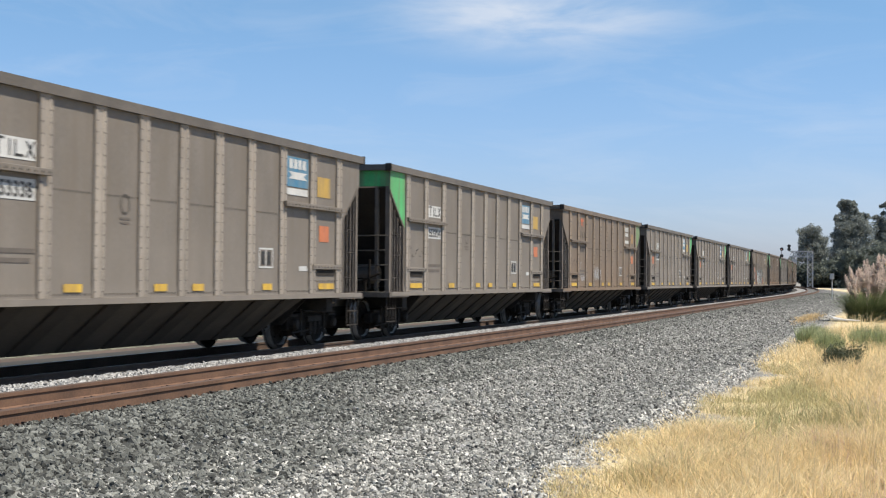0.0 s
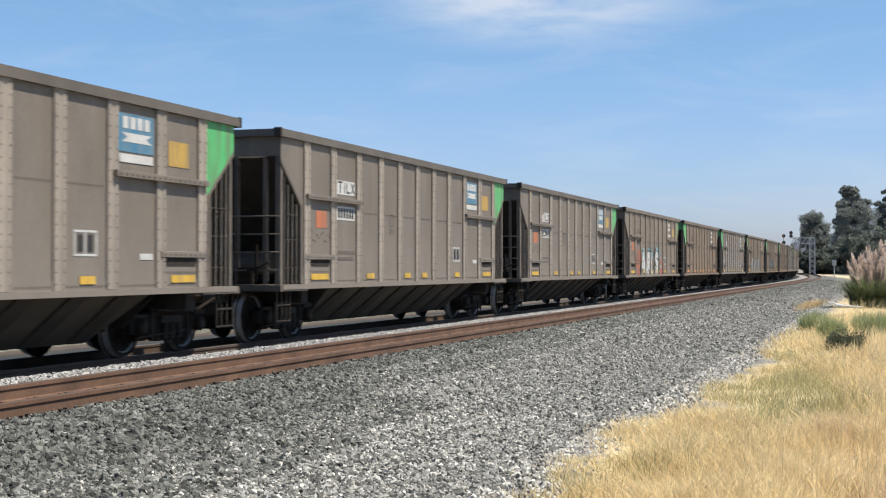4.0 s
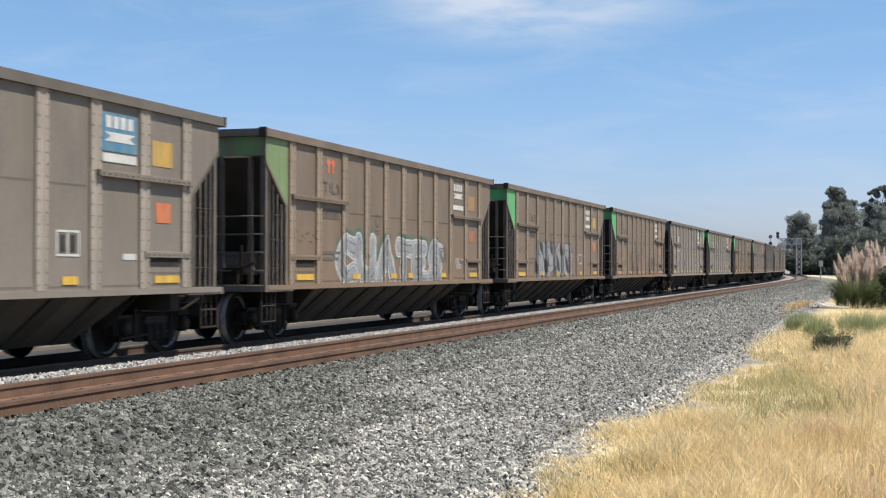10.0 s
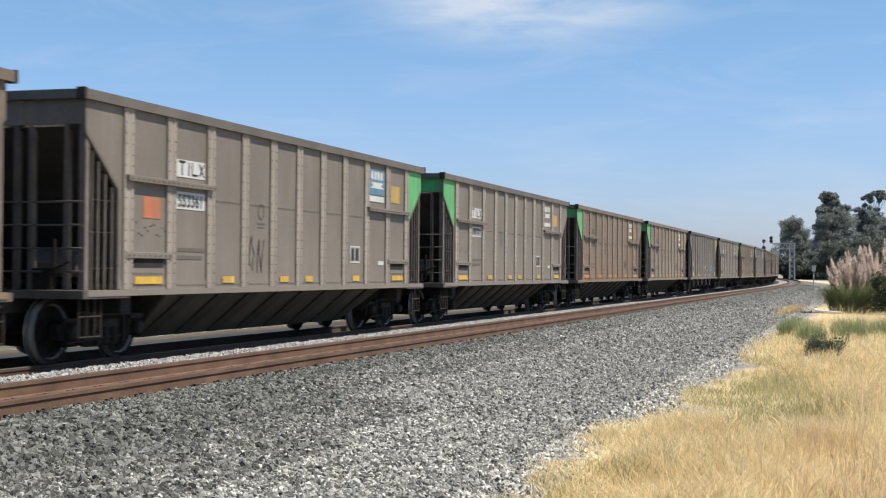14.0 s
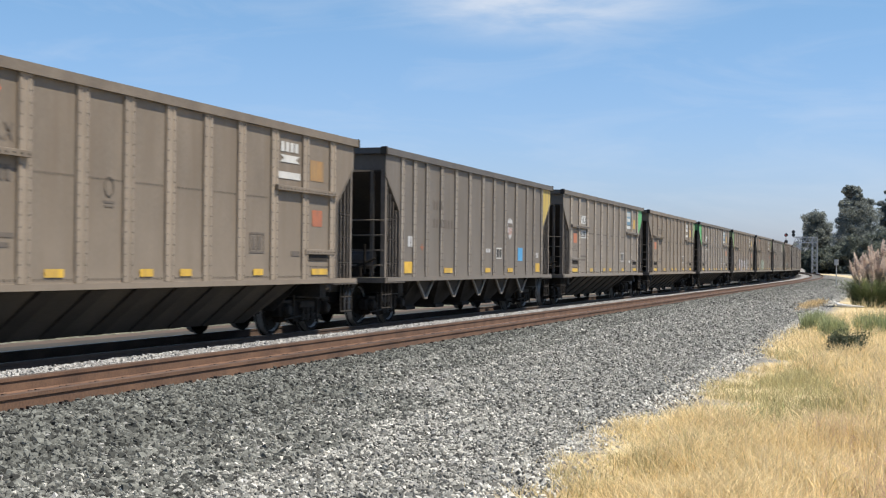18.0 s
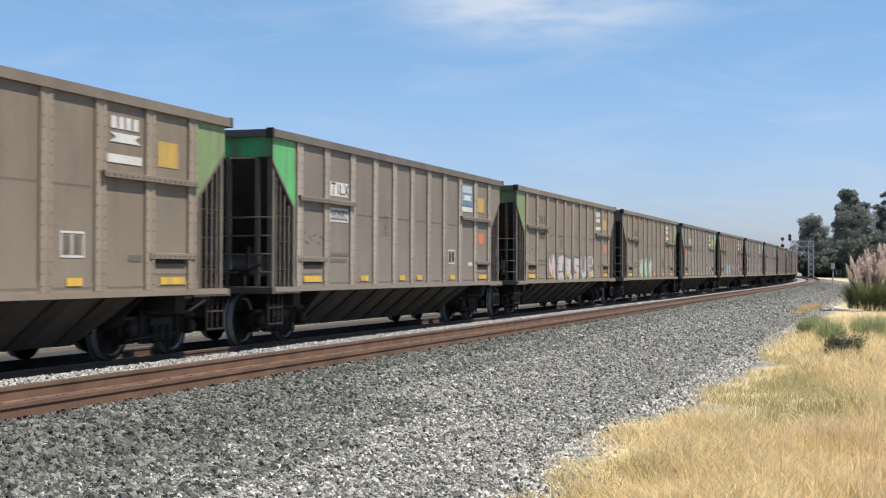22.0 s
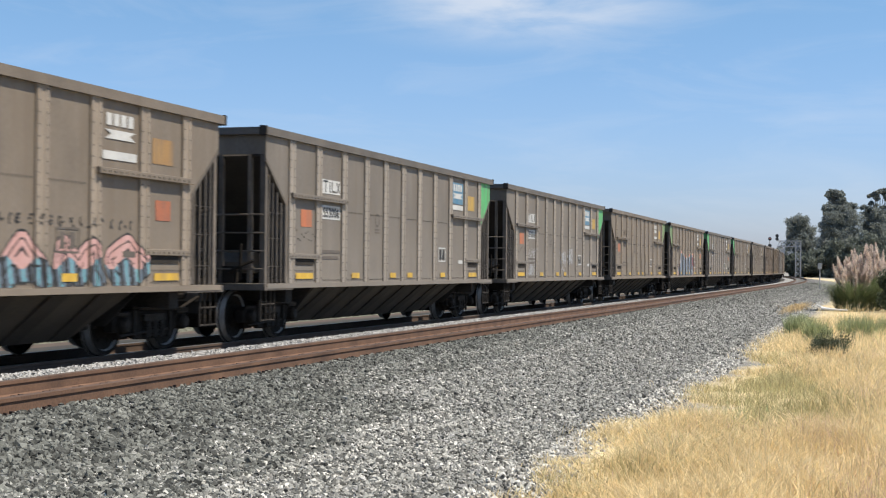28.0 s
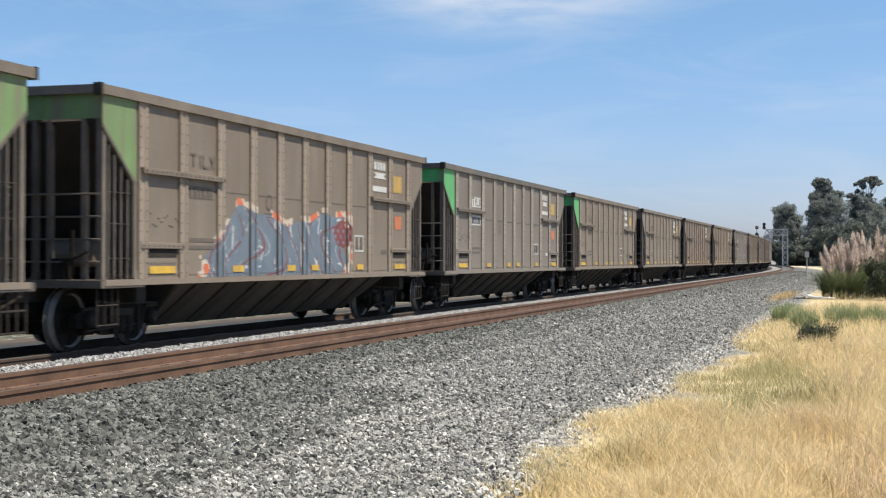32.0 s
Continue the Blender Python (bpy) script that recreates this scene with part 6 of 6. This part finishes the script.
for m, d, w, h, c, k in ((-1.93, 36.8, 0.8, 0.72, 1500, 1), (-1.26, 31.3, 0.6, 0.8, 1200, 2), (-0.31, 33.0, 0.7, 0.85, 1400, 3), (-0.72, 35.4, 0.5, 0.75, 600, 4), (-1.5, 33.5, 0.5, 0.45, 400, 5), (0.3, 34.5, 0.6, 0.8, 900, 6)):
    tall_tuft(m, d, w, h, c, k)


# ---- small things by the track ----
def white_branch():
    ob = tagged(new("fallen_branch"), "bleached pale branch lying in the grass", "branch")
    ob.matrix_basis = pose(-1.42, 50.3, -0.04, 0, 0, -30)
    bm = bmesh.new()
    rod(bm, (-0.55, 0, 0.06), (-0.2, 0.02, 0.03), 0.065, 7, 0.045)
    rod(bm, (-0.2, 0.02, 0.03), (0.5, 0.0, 0.02), 0.045, 7, 0.02)
    rod(bm, (-0.4, 0.0, 0.05), (-0.75, 0.05, 0.16), 0.045, 6, 0.02)
    part("stem", bm, PALE_WOOD, ob)


def trackside_post():
    x, y = clump_place(0.2826, 110)
    ob = tagged(new("trackside_post"), "thin grey post with a small white box", "post")
    ob.matrix_basis = pose(x, y, -0.32)
    bm = bmesh.new()
    rod(bm, (0, 0, 0), (0, 0, 1.95), 0.045, 8)
    part("pole", bm, GALV, ob)
    bm = bmesh.new()
    box(bm, -0.16, 0.16, -0.1, 0.1, 1.85, 2.32)
    part("box", bm, WHITE, ob, "small white box")


def signal():
    """A cantilever signal: a lattice leg beside the near track, a lattice arm over it and a red-lit head."""
    x, y, a = line(310, 7.6)
    ob = tagged(new("cantilever_signal"), "galvanised lattice cantilever signal over the tracks", "railway signal")
    ob.matrix_basis = pose(x, y, -0.3, 0, 0, math.degrees(a))
    bm = bmesh.new()
    for u in (-0.55, 0.55):
        for v in (-0.5, 0.5):
            box(bm, u - 0.08, u + 0.08, v - 0.08, v + 0.08, 0, 8.3)
    for k in range(7):
        z = 0.4 + 1.1 * k
        for v in (-0.5, 0.5):
            rod(bm, (-0.55, v, z), (0.55, v, z + 1.1), 0.045, 4), rod(bm, (0.55, v, z), (-0.55, v, z + 1.1), 0.045, 4)
    box(bm, -1.2, 1.2, -0.9, 0.9, -0.2, 0.25)
    part("leg", bm, GALV, ob, "lattice leg on a concrete foot")
    bm = bmesh.new()
    for v in (-0.5, 0.5):
        for z in (7.05, 8.3):
            box(bm, -4.6, 0.6, v - 0.08, v + 0.08, z - 0.09, z + 0.09)
        for k in range(4):
            u = -4.5 + 1.2 * k
            rod(bm, (u, v, 7.05), (u + 0.6, v, 8.3), 0.05, 4), rod(bm, (u + 0.6, v, 8.3), (u + 1.2, v, 7.05), 0.05, 4)
    part("arm", bm, GALV, ob, "lattice arm over the track")
    bm = bmesh.new()
    box(bm, -4.0, -2.9, -0.7, -0.55, 5.4, 6.6)
    part("hung_box", bm, GALV, ob)
    bm = bmesh.new()
    rod(bm, (-3.3, 0.5, 0), (-3.3, 0.5, 7.05), 0.12, 8)
    part("prop", bm, GALV, ob)
    for u in (-4.6,):
        bm = bmesh.new()
        for z in (8.75, 9.45):
            disc_at(bm, u, -0.3, z, 0.38)
        rod(bm, (u, 0, 8.3), (u, 0, 9.7), 0.06, 6)
        part("signal_head", bm, BLACK, ob, "black round signal head")
    # the head further across, over the train
    x, y = clump_place(0.2453, 380)
    a = 0.17
    sg = tagged(new("signal_mast"), "signal mast with two round heads, the upper lit red", "railway signal")
    sg.matrix_basis = pose(x, y, -0.3, 0, 0, math.degrees(a))
    bm = bmesh.new()
    rod(bm, (0, 0, 0), (0, 0, 10.7), 0.12, 8)
    part("mast", bm, GALV, sg)
    for z in (8.7, 10.6):
        bm = bmesh.new()
        disc_at(bm, 0, -0.3, z, 0.5)
        part("signal_head", bm, BLACK, sg, "black round signal head")
    bm = bmesh.new()
    box(bm, -2.2, 2.2, -0.3, 0.3, 7.6, 7.7)
    part("walkway", bm, GALV, sg)
    bm = bmesh.new()
    disc_y(bm, 0.0, -0.36, 10.6, 0.085)
    part("red_lens", bm, RED_LAMP, sg, "lit red lens")


def disc_at(bm, x, y, z, r):
    pts = [(x + r * math.cos(2 * math.pi * i / 14), z + r * math.sin(2 * math.pi * i / 14)) for i in range(14)]
    prism(bm, pts, "y", y - 0.02, y + 0.02)
    box(bm, x - 0.2, x + 0.2, y + 0.02, y + 0.3, z - 0.2, z + 0.2)


def disc_y(bm, x, y, z, r):
    pts = [(x + r * math.cos(2 * math.pi * i / 12), z + r * math.sin(2 * math.pi * i / 12)) for i in range(12)]
    prism(bm, pts, "y", y - 0.01, y + 0.01)


white_branch()
trackside_post()
signal()


# ---- what moves ----
SPEED, START = 13.485, 9.36
# how far the train is ahead of or behind an even speed: seconds, metres
DRIFT = ((0, 0.0), (2.5, 0.0), (4, -0.16), (6, -0.2), (9, -0.23), (13, -0.3), (17, -0.5), (20, -0.47), (23, -0.38), (25, -0.42), (27.5, -0.29), (28.7, -0.1), (30, 0.25), (32, 0.3))


def drift(t):
    return float(np.interp(t, [a for a, b in DRIFT], [b for a, b in DRIFT]))


def motions():
    for n, car in TRAIN.items():
        rows = []
        for k in range(65):
            t = k * 0.5
            s = PITCH * n + START - SPEED * t + drift(t) - HALF
            x, y, a = line(s)
            rows.append((t, pose(x, y, 0, 0, 0, math.degrees(a))))
        walk(car, rows)
    roll = math.degrees(SPEED / FPS / 0.457)
    lead = {}
    for car in TRAIN.values():
        for truck in car.children:
            if truck.name.startswith("truck"):
                for w in truck.children:
                    if not w.name.startswith("wheelset"):
                        continue
                    y = round(w.location.y, 2)
                    if y not in lead:
                        lead[y] = w
                        walk(w, [(k / FPS, pose(0, y, 0.457, roll * k % 360)) for k in range(32 * FPS + 1)])
                    else:
                        keys = w.animation_data_create()
                        w.rotation_mode = "QUATERNION"
                        keys.action = lead[y].animation_data.action
                        keys.action_slot = lead[y].animation_data.action_slot


motions()
